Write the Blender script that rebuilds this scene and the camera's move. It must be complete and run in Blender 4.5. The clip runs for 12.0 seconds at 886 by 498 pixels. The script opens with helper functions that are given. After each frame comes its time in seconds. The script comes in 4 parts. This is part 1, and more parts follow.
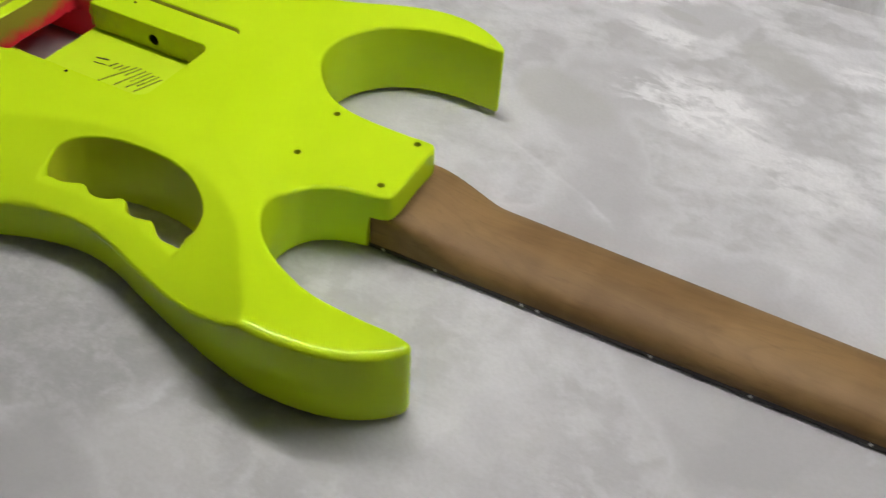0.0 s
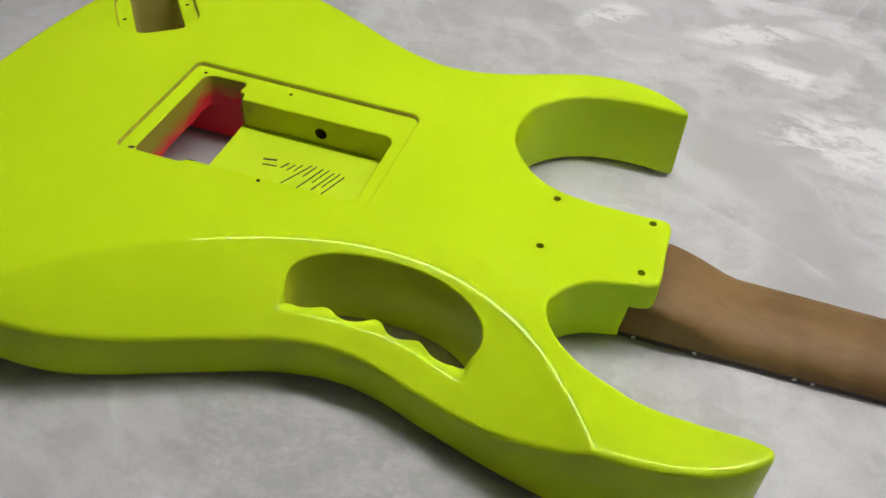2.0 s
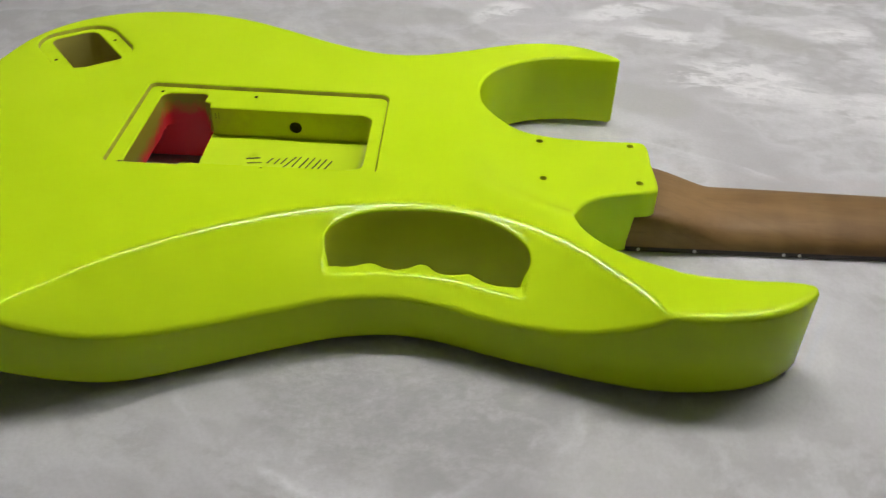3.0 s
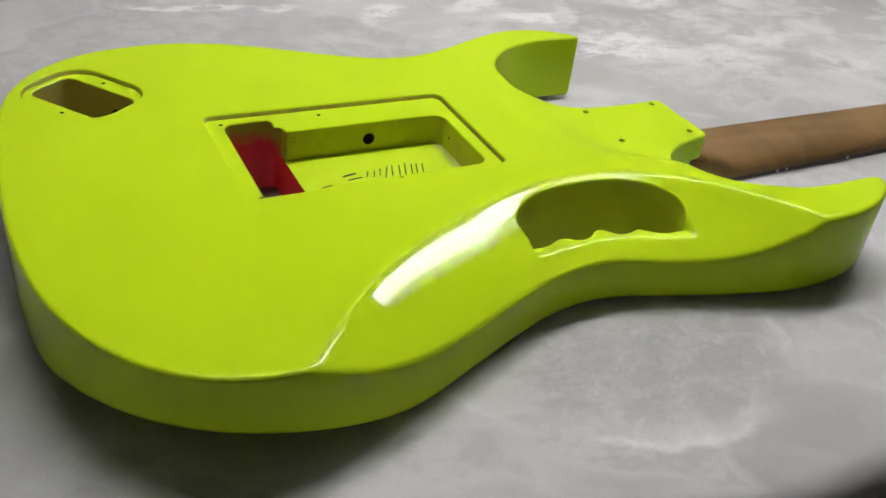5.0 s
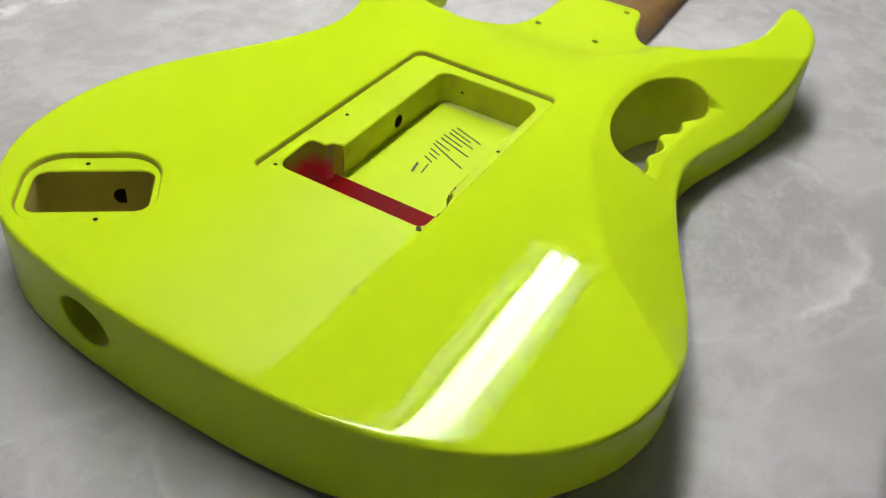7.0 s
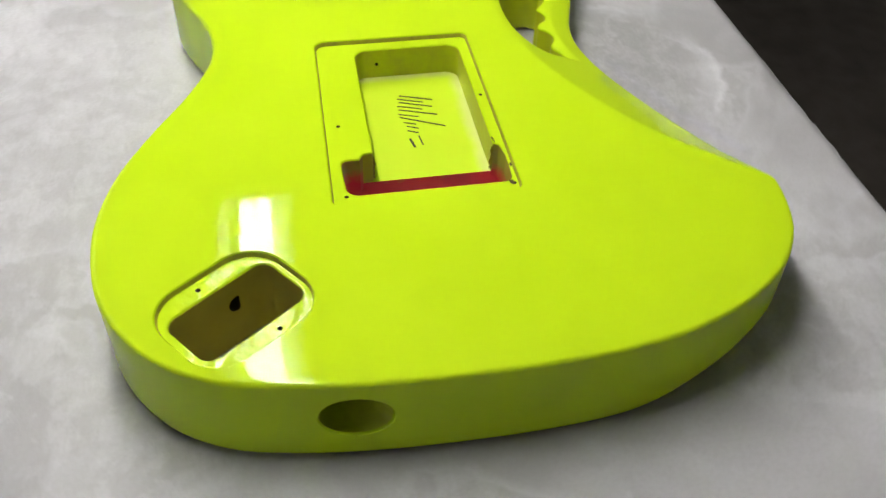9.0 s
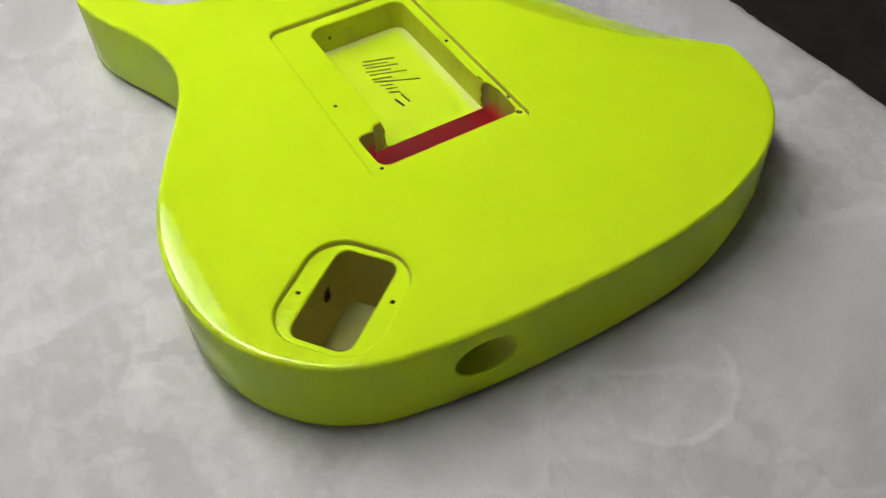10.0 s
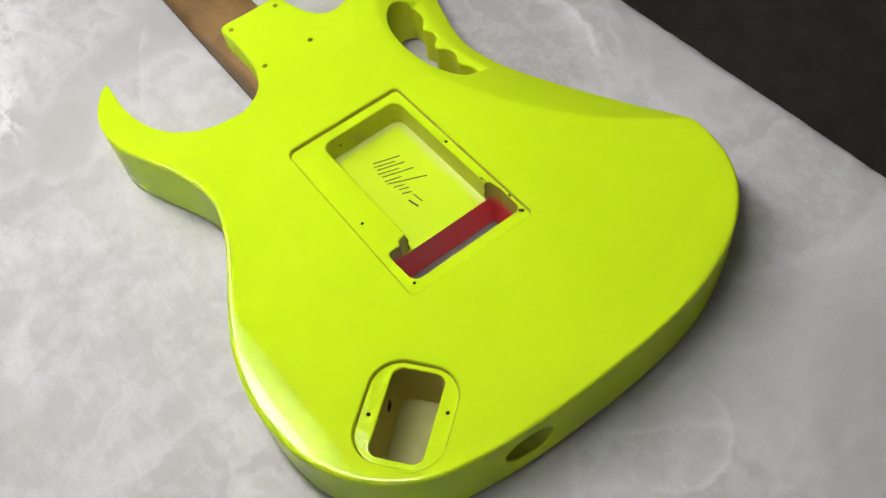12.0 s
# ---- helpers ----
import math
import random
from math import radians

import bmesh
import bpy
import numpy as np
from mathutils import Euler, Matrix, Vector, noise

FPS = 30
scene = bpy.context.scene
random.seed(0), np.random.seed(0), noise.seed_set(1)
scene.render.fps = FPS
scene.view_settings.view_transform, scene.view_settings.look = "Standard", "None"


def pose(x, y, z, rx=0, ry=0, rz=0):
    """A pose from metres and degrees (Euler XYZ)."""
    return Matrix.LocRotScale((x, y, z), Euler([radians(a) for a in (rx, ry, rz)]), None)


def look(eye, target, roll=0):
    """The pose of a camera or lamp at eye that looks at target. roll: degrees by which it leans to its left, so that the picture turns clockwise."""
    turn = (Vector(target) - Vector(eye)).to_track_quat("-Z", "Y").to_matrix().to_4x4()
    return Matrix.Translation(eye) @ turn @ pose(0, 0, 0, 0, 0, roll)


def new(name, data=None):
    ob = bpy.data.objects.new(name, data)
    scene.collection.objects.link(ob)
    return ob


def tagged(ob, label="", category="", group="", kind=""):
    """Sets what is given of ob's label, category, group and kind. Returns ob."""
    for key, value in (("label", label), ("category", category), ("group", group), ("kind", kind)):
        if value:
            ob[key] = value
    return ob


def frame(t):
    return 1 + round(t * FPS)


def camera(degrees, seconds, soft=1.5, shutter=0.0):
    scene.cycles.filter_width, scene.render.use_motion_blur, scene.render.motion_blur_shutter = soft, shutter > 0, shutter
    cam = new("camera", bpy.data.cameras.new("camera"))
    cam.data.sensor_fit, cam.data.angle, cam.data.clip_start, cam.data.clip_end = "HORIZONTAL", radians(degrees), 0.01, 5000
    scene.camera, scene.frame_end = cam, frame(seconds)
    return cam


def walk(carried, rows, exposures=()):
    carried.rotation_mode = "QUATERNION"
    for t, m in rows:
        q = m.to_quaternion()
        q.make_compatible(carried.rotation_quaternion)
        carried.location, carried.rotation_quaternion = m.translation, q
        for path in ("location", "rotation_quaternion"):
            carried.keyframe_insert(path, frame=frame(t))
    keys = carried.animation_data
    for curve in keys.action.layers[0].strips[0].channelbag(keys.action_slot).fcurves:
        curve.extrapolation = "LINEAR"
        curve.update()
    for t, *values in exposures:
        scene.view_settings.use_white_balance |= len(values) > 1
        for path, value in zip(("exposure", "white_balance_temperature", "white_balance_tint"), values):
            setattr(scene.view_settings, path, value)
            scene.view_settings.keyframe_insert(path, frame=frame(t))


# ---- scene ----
cam = camera(52.3, 12.0, soft=1.35, shutter=0.5)
PATH = [
    (0, (0.0826, -0.3104, 0.3324), (-0.3919, 0.7196, -0.7963), 4.00),
    (0.3, (0.0615, -0.3211, 0.3337), (-0.4064, 0.7283, -0.7798), 4.94),
    (0.5, (0.0545, -0.3250, 0.3375), (-0.4193, 0.7247, -0.7732), 4.80),
    (0.8, (0.0359, -0.3289, 0.3391), (-0.4276, 0.7286, -0.7685), 5.22),
    (1, (0.0186, -0.3327, 0.3375), (-0.4441, 0.7305, -0.7650), 4.90),
    (1.2, (-0.0062, -0.3379, 0.3382), (-0.4539, 0.7356, -0.7605), 4.99),
    (1.5, (-0.0387, -0.3390, 0.3384), (-0.4573, 0.7481, -0.7584), 4.40),
    (1.7, (-0.0609, -0.3372, 0.3374), (-0.4442, 0.7597, -0.7625), 4.14),
    (2, (-0.0985, -0.3393, 0.3334), (-0.3961, 0.7865, -0.7639), 4.70),
    (2.2, (-0.1135, -0.3422, 0.3249), (-0.3645, 0.8082, -0.7585), 4.33),
    (2.5, (-0.1373, -0.3685, 0.3055), (-0.3007, 0.8315, -0.7401), 3.80),
    (2.7, (-0.1534, -0.3889, 0.2992), (-0.2613, 0.8446, -0.7142), 2.98),
    (3.1, (-0.1918, -0.4170, 0.2848), (-0.1664, 0.8708, -0.6630), 2.59),
    (3.5, (-0.2378, -0.4282, 0.2753), (-0.0720, 0.8848, -0.6244), 2.86),
    (3.9, (-0.2912, -0.4204, 0.2703), (0.0154, 0.8821, -0.6084), 3.74),
    (4.3, (-0.3497, -0.3997, 0.2690), (0.0933, 0.8591, -0.6137), 5.01),
    (4.5, (-0.3799, -0.3930, 0.2688), (0.1267, 0.8385, -0.6182), 5.40),
    (4.8, (-0.4222, -0.3828, 0.2697), (0.1778, 0.7937, -0.6336), 6.38),
    (5, (-0.4501, -0.3782, 0.2688), (0.2152, 0.7677, -0.6280), 7.20),
    (5.2, (-0.4757, -0.3682, 0.2721), (0.2403, 0.7311, -0.6438), 8.39),
    (5.5, (-0.5031, -0.3528, 0.2693), (0.2780, 0.7046, -0.6428), 8.80),
    (5.7, (-0.5176, -0.3283, 0.2752), (0.3143, 0.6688, -0.6595), 8.83),
    (6, (-0.5323, -0.2833, 0.2687), (0.3690, 0.6225, -0.6942), 7.20),
    (6.2, (-0.5455, -0.2483, 0.2747), (0.4068, 0.5650, -0.7213), 6.98),
    (6.5, (-0.5664, -0.2189, 0.2774), (0.4316, 0.4913, -0.7520), 6.40),
    (6.7, (-0.5813, -0.2047, 0.2867), (0.4472, 0.4477, -0.7508), 6.19),
    (7, (-0.6033, -0.1736, 0.2828), (0.4877, 0.3798, -0.7485), 5.90),
    (7.2, (-0.6180, -0.1525, 0.2870), (0.5026, 0.3164, -0.7544), 6.37),
    (7.5, (-0.6456, -0.1221, 0.2926), (0.5242, 0.2425, -0.7363), 5.40),
    (7.7, (-0.6632, -0.0973, 0.2976), (0.5248, 0.1797, -0.7378), 6.12),
    (8.1, (-0.6811, -0.0462, 0.3065), (0.5329, 0.0691, -0.7331), 5.52),
    (8.5, (-0.6795, 0.0043, 0.3099), (0.5221, -0.0408, -0.7493), 4.27),
    (8.9, (-0.6612, 0.0513, 0.3082), (0.4892, -0.1460, -0.7868), 2.42),
    (9.3, (-0.6367, 0.0939, 0.3064), (0.4354, -0.2380, -0.8340), 0.17),
    (9.5, (-0.6289, 0.1115, 0.3040), (0.3992, -0.2783, -0.8584), -1.10),
    (9.7, (-0.6265, 0.1335, 0.3153), (0.3603, -0.3032, -0.8661), -1.79),
    (10, (-0.6351, 0.1629, 0.3343), (0.3132, -0.3250, -0.8584), -3.80),
    (10.2, (-0.6336, 0.1785, 0.3583), (0.2744, -0.3249, -0.8591), -4.25),
    (10.5, (-0.6202, 0.1739, 0.3849), (0.2051, -0.3011, -0.9009), -7.00),
    (10.7, (-0.6143, 0.1758, 0.4006), (0.2253, -0.3305, -0.8638), -7.05),
    (11, (-0.6031, 0.1656, 0.4219), (0.2359, -0.3448, -0.8413), -8.80),
    (11.2, (-0.5962, 0.1627, 0.4316), (0.2262, -0.3463, -0.8430), -9.12),
    (11.5, (-0.5893, 0.1602, 0.4479), (0.2154, -0.3168, -0.8501), -9.90),
    (11.7, (-0.5891, 0.1623, 0.4511), (0.2157, -0.3082, -0.8492), -9.71),
    (12, (-0.5968, 0.1606, 0.4580), (0.2169, -0.2893, -0.8441), -10.30),
]
walk(cam, [(t, look(eye, target, roll)) for t, eye, target, roll in PATH],
     exposures=[(0, -0.26), (0.5, -0.23), (1, -0.21), (2, -0.18), (2.5, -0.20), (2.7, -0.22), (4.3, -0.17), (5.5, -0.08), (6.5, 0.04), (7.5, 0.08), (9.0, 0.16), (9.5, 0.16), (10, -0.03), (10.5, 0.0), (11, 0.17), (11.5, 0.23), (12, 0.10)])

# ---- world, lights ----
world = bpy.data.worlds.new("world")
scene.world = world
world.use_nodes = True
world.node_tree.nodes["Background"].inputs["Color"].default_value = (0.9, 0.95, 1.0, 1)
world.node_tree.nodes["Background"].inputs["Strength"].default_value = 0.05
TUBE_POWER = 41.0
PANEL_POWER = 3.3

# ---- materials ----


class Mat:
    """A small builder for node materials."""

    def __init__(self, name, rough=0.5, metal=0.0, coat=0.0, coat_rough=0.03):
        self.m = bpy.data.materials.new(name)
        self.m.use_nodes = True
        self.t = self.m.node_tree
        self.b = self.t.nodes["Principled BSDF"]
        self.b.inputs["Roughness"].default_value = rough
        self.b.inputs["Metallic"].default_value = metal
        self.b.inputs["Coat Weight"].default_value = coat
        self.b.inputs["Coat Roughness"].default_value = coat_rough

    def node(self, kind, **values):
        n = self.t.nodes.new(kind)
        for key, value in values.items():
            n.inputs[key.replace("_", " ")].default_value = value
        return n

    def link(self, a, b):
        self.t.links.new(a, b)

    def coords(self, scale=(1, 1, 1), turn=(0, 0, 0)):
        c = self.t.nodes.new("ShaderNodeTexCoord")
        m = self.t.nodes.new("ShaderNodeMapping")
        m.inputs["Scale"].default_value = scale
        m.inputs["Rotation"].default_value = turn
        self.link(c.outputs["Object"], m.inputs["Vector"])
        return m.outputs["Vector"]

    def noise(self, scale, detail=4.0, rough=0.55, vec=None, distort=0.0):
        n = self.node("ShaderNodeTexNoise", Scale=scale, Detail=detail, Roughness=rough, Distortion=distort)
        self.link(vec if vec is not None else self.coords(), n.inputs["Vector"])
        return n.outputs["Fac"]

    def ramp(self, fac, stops, smooth=False):
        r = self.t.nodes.new("ShaderNodeValToRGB")
        r.color_ramp.interpolation = "EASE" if smooth else "LINEAR"
        el = r.color_ramp.elements
        while len(el) < len(stops):
            el.new(0.5)
        for e, (p, c) in zip(el, stops):
            e.position = p
            e.color = (c, c, c, 1) if isinstance(c, (int, float)) else (*c, 1)
        self.link(fac, r.inputs["Fac"])
        return r.outputs["Color"]

    def mix(self, fac, a, b, mode="MIX"):
        n = self.t.nodes.new("ShaderNodeMix")
        n.data_type, n.blend_type = "RGBA", mode
        for sock, value in ((n.inputs["Factor"], fac), (n.inputs["A"], a), (n.inputs["B"], b)):
            if isinstance(value, (int, float)):
                sock.default_value = value if sock.type == "VALUE" else (value, value, value, 1)
            elif isinstance(value, tuple):
                sock.default_value = (*value, 1)
            else:
                self.link(value, sock)
        return n.outputs["Result"]

    def math(self, op, a, b):
        n = self.t.nodes.new("ShaderNodeMath")
        n.operation = op
        for sock, value in zip(n.inputs, (a, b)):
            if isinstance(value, (int, float)):
                sock.default_value = value
            else:
                self.link(value, sock)
        return n.outputs["Value"]

    def color(self, value):
        if isinstance(value, tuple):
            self.b.inputs["Base Color"].default_value = (*value, 1)
        else:
            self.link(value, self.b.inputs["Base Color"])
        return self

    def rough(self, value):
        self.link(value, self.b.inputs["Roughness"])
        return self

    def bump(self, fac, strength, distance, coat=False):
        n = self.node("ShaderNodeBump", Strength=strength, Distance=distance)
        self.link(fac, n.inputs["Height"])
        self.link(n.outputs["Normal"], self.b.inputs["Normal"])
        if coat:
            self.link(n.outputs["Normal"], self.b.inputs["Coat Normal"])
        return self


YELLOW = (0.545, 0.755, 0.015)
YELLOW_B = (0.515, 0.732, 0.011)


def paint(name):
    m = Mat(name, rough=0.38, coat=0.58, coat_rough=0.03)
    m.b.inputs["Specular IOR Level"].default_value = 0.0
    m.b.inputs["Coat IOR"].default_value = 1.37
    m.color(m.mix(m.ramp(m.noise(14, 3), [(0.35, 0), (0.65, 1)]), YELLOW, YELLOW_B))
    m.bump(m.noise(420, 2), 0.02, 0.0003, coat=True)
    return m


MAT_PAINT = paint("fluorescent_yellow_lacquer").m

# the routed ledges are sprayed over bare router marks
_m = paint("yellow_lacquer_on_routed_ledge")
_m.bump(_m.noise(210, 3, 0.6), 0.22, 0.0006, coat=True)
MAT_LEDGE = _m.m
_m = paint("yellow_lacquer_on_lumpy_ledge")
_m.bump(_m.noise(170, 2, 0.5), 0.75, 0.0009, coat=True)
MAT_LUMPY = _m.m

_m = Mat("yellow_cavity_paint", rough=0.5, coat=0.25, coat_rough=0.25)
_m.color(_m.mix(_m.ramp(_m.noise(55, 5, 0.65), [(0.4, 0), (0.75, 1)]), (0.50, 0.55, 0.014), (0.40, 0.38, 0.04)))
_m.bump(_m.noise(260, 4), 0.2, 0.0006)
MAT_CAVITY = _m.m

_m = Mat("yellow_floor_paint", rough=0.5, coat=0.08, coat_rough=0.25)
_m.b.inputs["Specular IOR Level"].default_value = 0.15
_sep = _m.t.nodes.new("ShaderNodeSeparateXYZ")
_m.link(_m.coords(), _sep.inputs["Vector"])
_ex = _m.math("SUBTRACT", -0.2268, _sep.outputs["X"])
_ey = _m.math("ADD", _sep.outputs["Y"], 0.0292)
_near = _m.math("ADD", _m.math("MINIMUM", _ex, _ey), _m.math("MULTIPLY", _m.math("SUBTRACT", _m.noise(70, 4, 0.6), 0.5), 0.006))
_thin = _m.ramp(_m.math("MULTIPLY", _near, 100.0), [(0.05, 0.6), (0.75, 0)], True)
_fc = _m.mix(_m.ramp(_m.noise(40, 5, 0.65), [(0.4, 0), (0.8, 1)]), YELLOW, (0.56, 0.72, 0.02))
_m.color(_m.mix(_thin, _fc, (0.56, 0.56, 0.27)))
_m.bump(_m.noise(200, 3), 0.12, 0.0005)
MAT_FLOOR_PAINT = _m.m


# lacquer yellow made more olive to paint in bounced light inside the openings
_m = Mat("bounce_toned_yellow_wall", rough=0.45, coat=0.1, coat_rough=0.12)
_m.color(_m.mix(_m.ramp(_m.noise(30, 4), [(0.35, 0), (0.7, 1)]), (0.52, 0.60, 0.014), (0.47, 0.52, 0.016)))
_m.bump(_m.noise(180, 3), 0.10, 0.0005)
MAT_GRIP = _m.m

# lacquer colour darkened to paint in the shade on the step walls
_m = Mat("shade_toned_olive_lacquer", rough=0.5, coat=0.1, coat_rough=0.2)
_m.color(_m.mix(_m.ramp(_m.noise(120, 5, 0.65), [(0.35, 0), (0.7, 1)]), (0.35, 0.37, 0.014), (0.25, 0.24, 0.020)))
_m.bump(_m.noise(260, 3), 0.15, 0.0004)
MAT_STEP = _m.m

_m = Mat("cream_primer", rough=0.55)
_m.color(_m.mix(_m.ramp(_m.noise(60, 5), [(0.35, 0), (0.7, 1)]), (0.35, 0.345, 0.10), (0.28, 0.28, 0.07)))
_m.bump(_m.noise(200, 4), 0.2, 0.0005)
MAT_CREAM = _m.m

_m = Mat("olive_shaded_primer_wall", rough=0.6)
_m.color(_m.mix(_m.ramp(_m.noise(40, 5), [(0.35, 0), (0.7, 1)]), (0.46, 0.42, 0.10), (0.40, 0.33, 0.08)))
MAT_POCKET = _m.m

# red undercoat with a ragged border to yellow overspray; the yellow carries painted shade
_m = Mat("red_undercoat", rough=0.45, coat=0.3, coat_rough=0.2)
_sep = _m.t.nodes.new("ShaderNodeSeparateXYZ")
_m.link(_m.coords(), _sep.inputs["Vector"])
_wob = _m.math("MULTIPLY", _m.math("SUBTRACT", _m.noise(150, 4, 0.6), 0.5), 0.012)
_lvl = _m.math("ADD", _sep.outputs["Z"], _wob)
_rise = _m.ramp(_m.math("MULTIPLY", _m.math("SUBTRACT", _sep.outputs["Y"], 0.018), 40.0), [(0.0, 0.0), (1.0, 1.0)], True)
_edge = _m.math("ADD", _m.math("MULTIPLY", _rise, 0.0045), 0.0280)
_fac = _m.ramp(_m.math("MULTIPLY", _m.math("SUBTRACT", _lvl, _edge), 120.0), [(0.0, 0), (1.0, 1)])
_m.color(_m.mix(_fac, (0.80, 0.026, 0.050), (0.36, 0.35, 0.035)))
MAT_RED = _m.m

_m = Mat("roasted_maple", rough=0.55)
_m.b.inputs["Specular IOR Level"].default_value = 0.32
_grain = _m.noise(7, 5, 0.55, _m.coords((1.1, 9, 9), (0, 0, 0.03)), 0.9)
_fine = _m.noise(70, 5, 0.65, _m.coords((0.8, 14, 14)))
_flame = _m.noise(7, 3, 0.5, _m.coords((2.2, 1.0, 1.0)), 0.8)
_figure = _m.noise(3.0, 3, 0.45, _m.coords((1.3, 6, 6), (0, 0, 0.05)), 1.3)
_pores = _m.noise(300, 3, 0.6, _m.coords((0.22, 2, 2)))
_c = _m.mix(_m.ramp(_grain, [(0.3, 0), (0.72, 1)]), (0.200, 0.112, 0.038), (0.142, 0.076, 0.023))
_c = _m.mix(_m.ramp(_flame, [(0.36, 0), (0.66, 0.75)], True), _c, (0.245, 0.144, 0.053))
_c = _m.mix(_m.ramp(_fine, [(0.46, 0), (0.74, 0.13)]), _c, (0.085, 0.045, 0.014))
for _at in (0.40, 0.475, 0.55):
    _c = _m.mix(_m.ramp(_figure, [(_at, 0), (_at + 0.008, 0.13), (_at + 0.034, 0)]), _c, (0.080, 0.042, 0.013))
_c = _m.mix(_m.ramp(_pores, [(0.57, 0), (0.72, 0.22)]), _c, (0.065, 0.033, 0.011))
_m.color(_c)
_m.bump(_fine, 0.10, 0.0003)
_m.rough(_m.ramp(_grain, [(0.2, 0.50), (0.8, 0.62)]))
MAT_NECK = _m.m

_m = Mat("dark_rosewood", rough=0.5)
_m.color(_m.mix(_m.noise(30, 6, 0.6, _m.coords((1, 12, 12))), (0.016, 0.010, 0.008), (0.035, 0.018, 0.012)))
MAT_BOARD = _m.m

_m = Mat("pearl_dot", rough=0.3)
_m.color(_m.mix(_m.noise(900, 2), (0.75, 0.74, 0.70), (0.6, 0.6, 0.58)))
MAT_DOT = _m.m

_m = Mat("bare_drilled_wood", rough=0.8)
_m.b.inputs["Specular IOR Level"].default_value = 0.15
_m.color(_m.mix(_m.noise(900, 3), (0.10, 0.080, 0.030), (0.035, 0.026, 0.012)))
MAT_HOLE = _m.m

_m = Mat("black_ink", rough=0.4)
_m.color(_m.mix(_m.noise(700, 3), (0.012, 0.014, 0.012), (0.03, 0.035, 0.02)))
MAT_INK = _m.m

# marbled grey-white sheet: smooth greys, pale curved veins with one crisp side, mottled white patches
_m = Mat("marbled_sheet", rough=0.5)
_m.b.inputs["Specular IOR Level"].default_value = 0.35
_flat = _m.coords((1, 1, 0))
_cloud = _m.noise(4.2, 4, 0.55, _m.coords((1, 1, 0), (0, 0, 0.5)), 0.4)
_zone = _m.noise(5.0, 5, 0.46, _m.coords((0.9, 1.15, 0), (0, 0, 0.35)), 0.5)
# the print is plainer towards the tail and mottled beside the waist
_sep = _m.t.nodes.new("ShaderNodeSeparateXYZ")
_m.link(_m.coords(), _sep.inputs["Vector"])
_plain = _m.ramp(_m.math("ADD", _sep.outputs["X"], 1.0), [(0.50, 1), (0.72, 0)], True)
_spot = _m.t.nodes.new("ShaderNodeVectorMath")
_spot.operation = "DISTANCE"
_spot.inputs[1].default_value = (-0.195, -0.145, 0.0)
_m.link(_flat, _spot.inputs[0])
_patch = _m.ramp(_m.math("MULTIPLY", _spot.outputs["Value"], 10.0), [(0.45, 1), (0.85, 0)], True)
_zone = _m.math("ADD", _zone, _m.math("SUBTRACT", _m.math("MULTIPLY", _patch, 0.05), _m.math("MULTIPLY", _plain, 0.045)))
_arc_a = _m.noise(3.2, 5, 0.48, _m.coords((1, 1, 0), (0, 0, 1.1)), 0.6)
_arc_b = _m.noise(5.8, 5, 0.50, _m.coords((1.1, 0.9, 0), (0, 0, -0.7)), 0.5)
_mott = _m.noise(52, 6, 0.62, _flat, 0.4)
_clump = _m.noise(19, 5, 0.52, _m.coords((0.85, 1.2, 0), (0, 0, 0.6)), 0.3)
_brush = _m.noise(120, 5, 0.65, _m.coords((0.55, 1.3, 0), (0, 0, 0.9)), 0.3)
_grit = _m.noise(480, 4, 0.65, _flat)
# a whiter corner of the print, beyond the neck
_sep = _m.t.nodes.new("ShaderNodeSeparateXYZ")
_m.link(_m.coords(), _sep.inputs["Vector"])
_corner = _m.math("ADD", _m.math("MULTIPLY", _sep.outputs["X"], 0.55), _m.math("MULTIPLY", _sep.outputs["Y"], 0.9))
_white = _m.ramp(_m.math("ADD", _corner, _m.math("MULTIPLY", _m.math("SUBTRACT", _zone, 0.5), 0.5)), [(0.06, 0), (0.27, 1)], True)
_base = _m.ramp(_cloud, [(0.36, (0.468, 0.461, 0.478)), (0.50, (0.549, 0.540, 0.561)), (0.64, (0.629, 0.620, 0.647))], True)
_base = _m.mix(_m.math("MULTIPLY", _white, 0.4), _base, (0.66, 0.655, 0.68))
# foreground shade beside the upper horn, painted into the sheet colour as grey
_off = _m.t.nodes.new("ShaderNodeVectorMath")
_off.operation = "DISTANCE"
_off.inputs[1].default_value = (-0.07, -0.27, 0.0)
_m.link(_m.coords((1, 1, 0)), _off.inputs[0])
_horn_shade = _m.ramp(_m.math("ADD", _off.outputs["Value"], _m.math("MULTIPLY", _m.math("SUBTRACT", _zone, 0.5), 0.6)), [(0.08, 0.65), (0.32, 0)], True)
_base = _m.mix(_horn_shade, _base, (0.38, 0.375, 0.38))
# mottled layers with a crisp border and a pale seam along it
_mask = _m.ramp(_zone, [(0.478, 0), (0.490, 1), (0.60, 1), (0.66, 0.3)])
_base = _m.mix(_m.math("MULTIPLY", _mask, 0.40), _base, (0.47, 0.465, 0.475))
_spots = _m.math("MULTIPLY", _mask, _m.ramp(_mott, [(0.46, 0), (0.57, 1.0)]))
_base = _m.mix(_m.math("MULTIPLY", _spots, 0.42), _base, (0.70, 0.695, 0.72))
_base = _m.mix(_m.ramp(_zone, [(0.445, 0), (0.475, 0.36), (0.490, 0.0)]), _base, (0.74, 0.735, 0.76))
_big = _m.math("MULTIPLY", _m.math("ADD", _m.math("MULTIPLY", _white, 0.80), 0.12), _m.ramp(_clump, [(0.475, 0), (0.555, 0.7), (0.64, 1)]))
_base = _m.mix(_big, _base, (0.84, 0.835, 0.865))
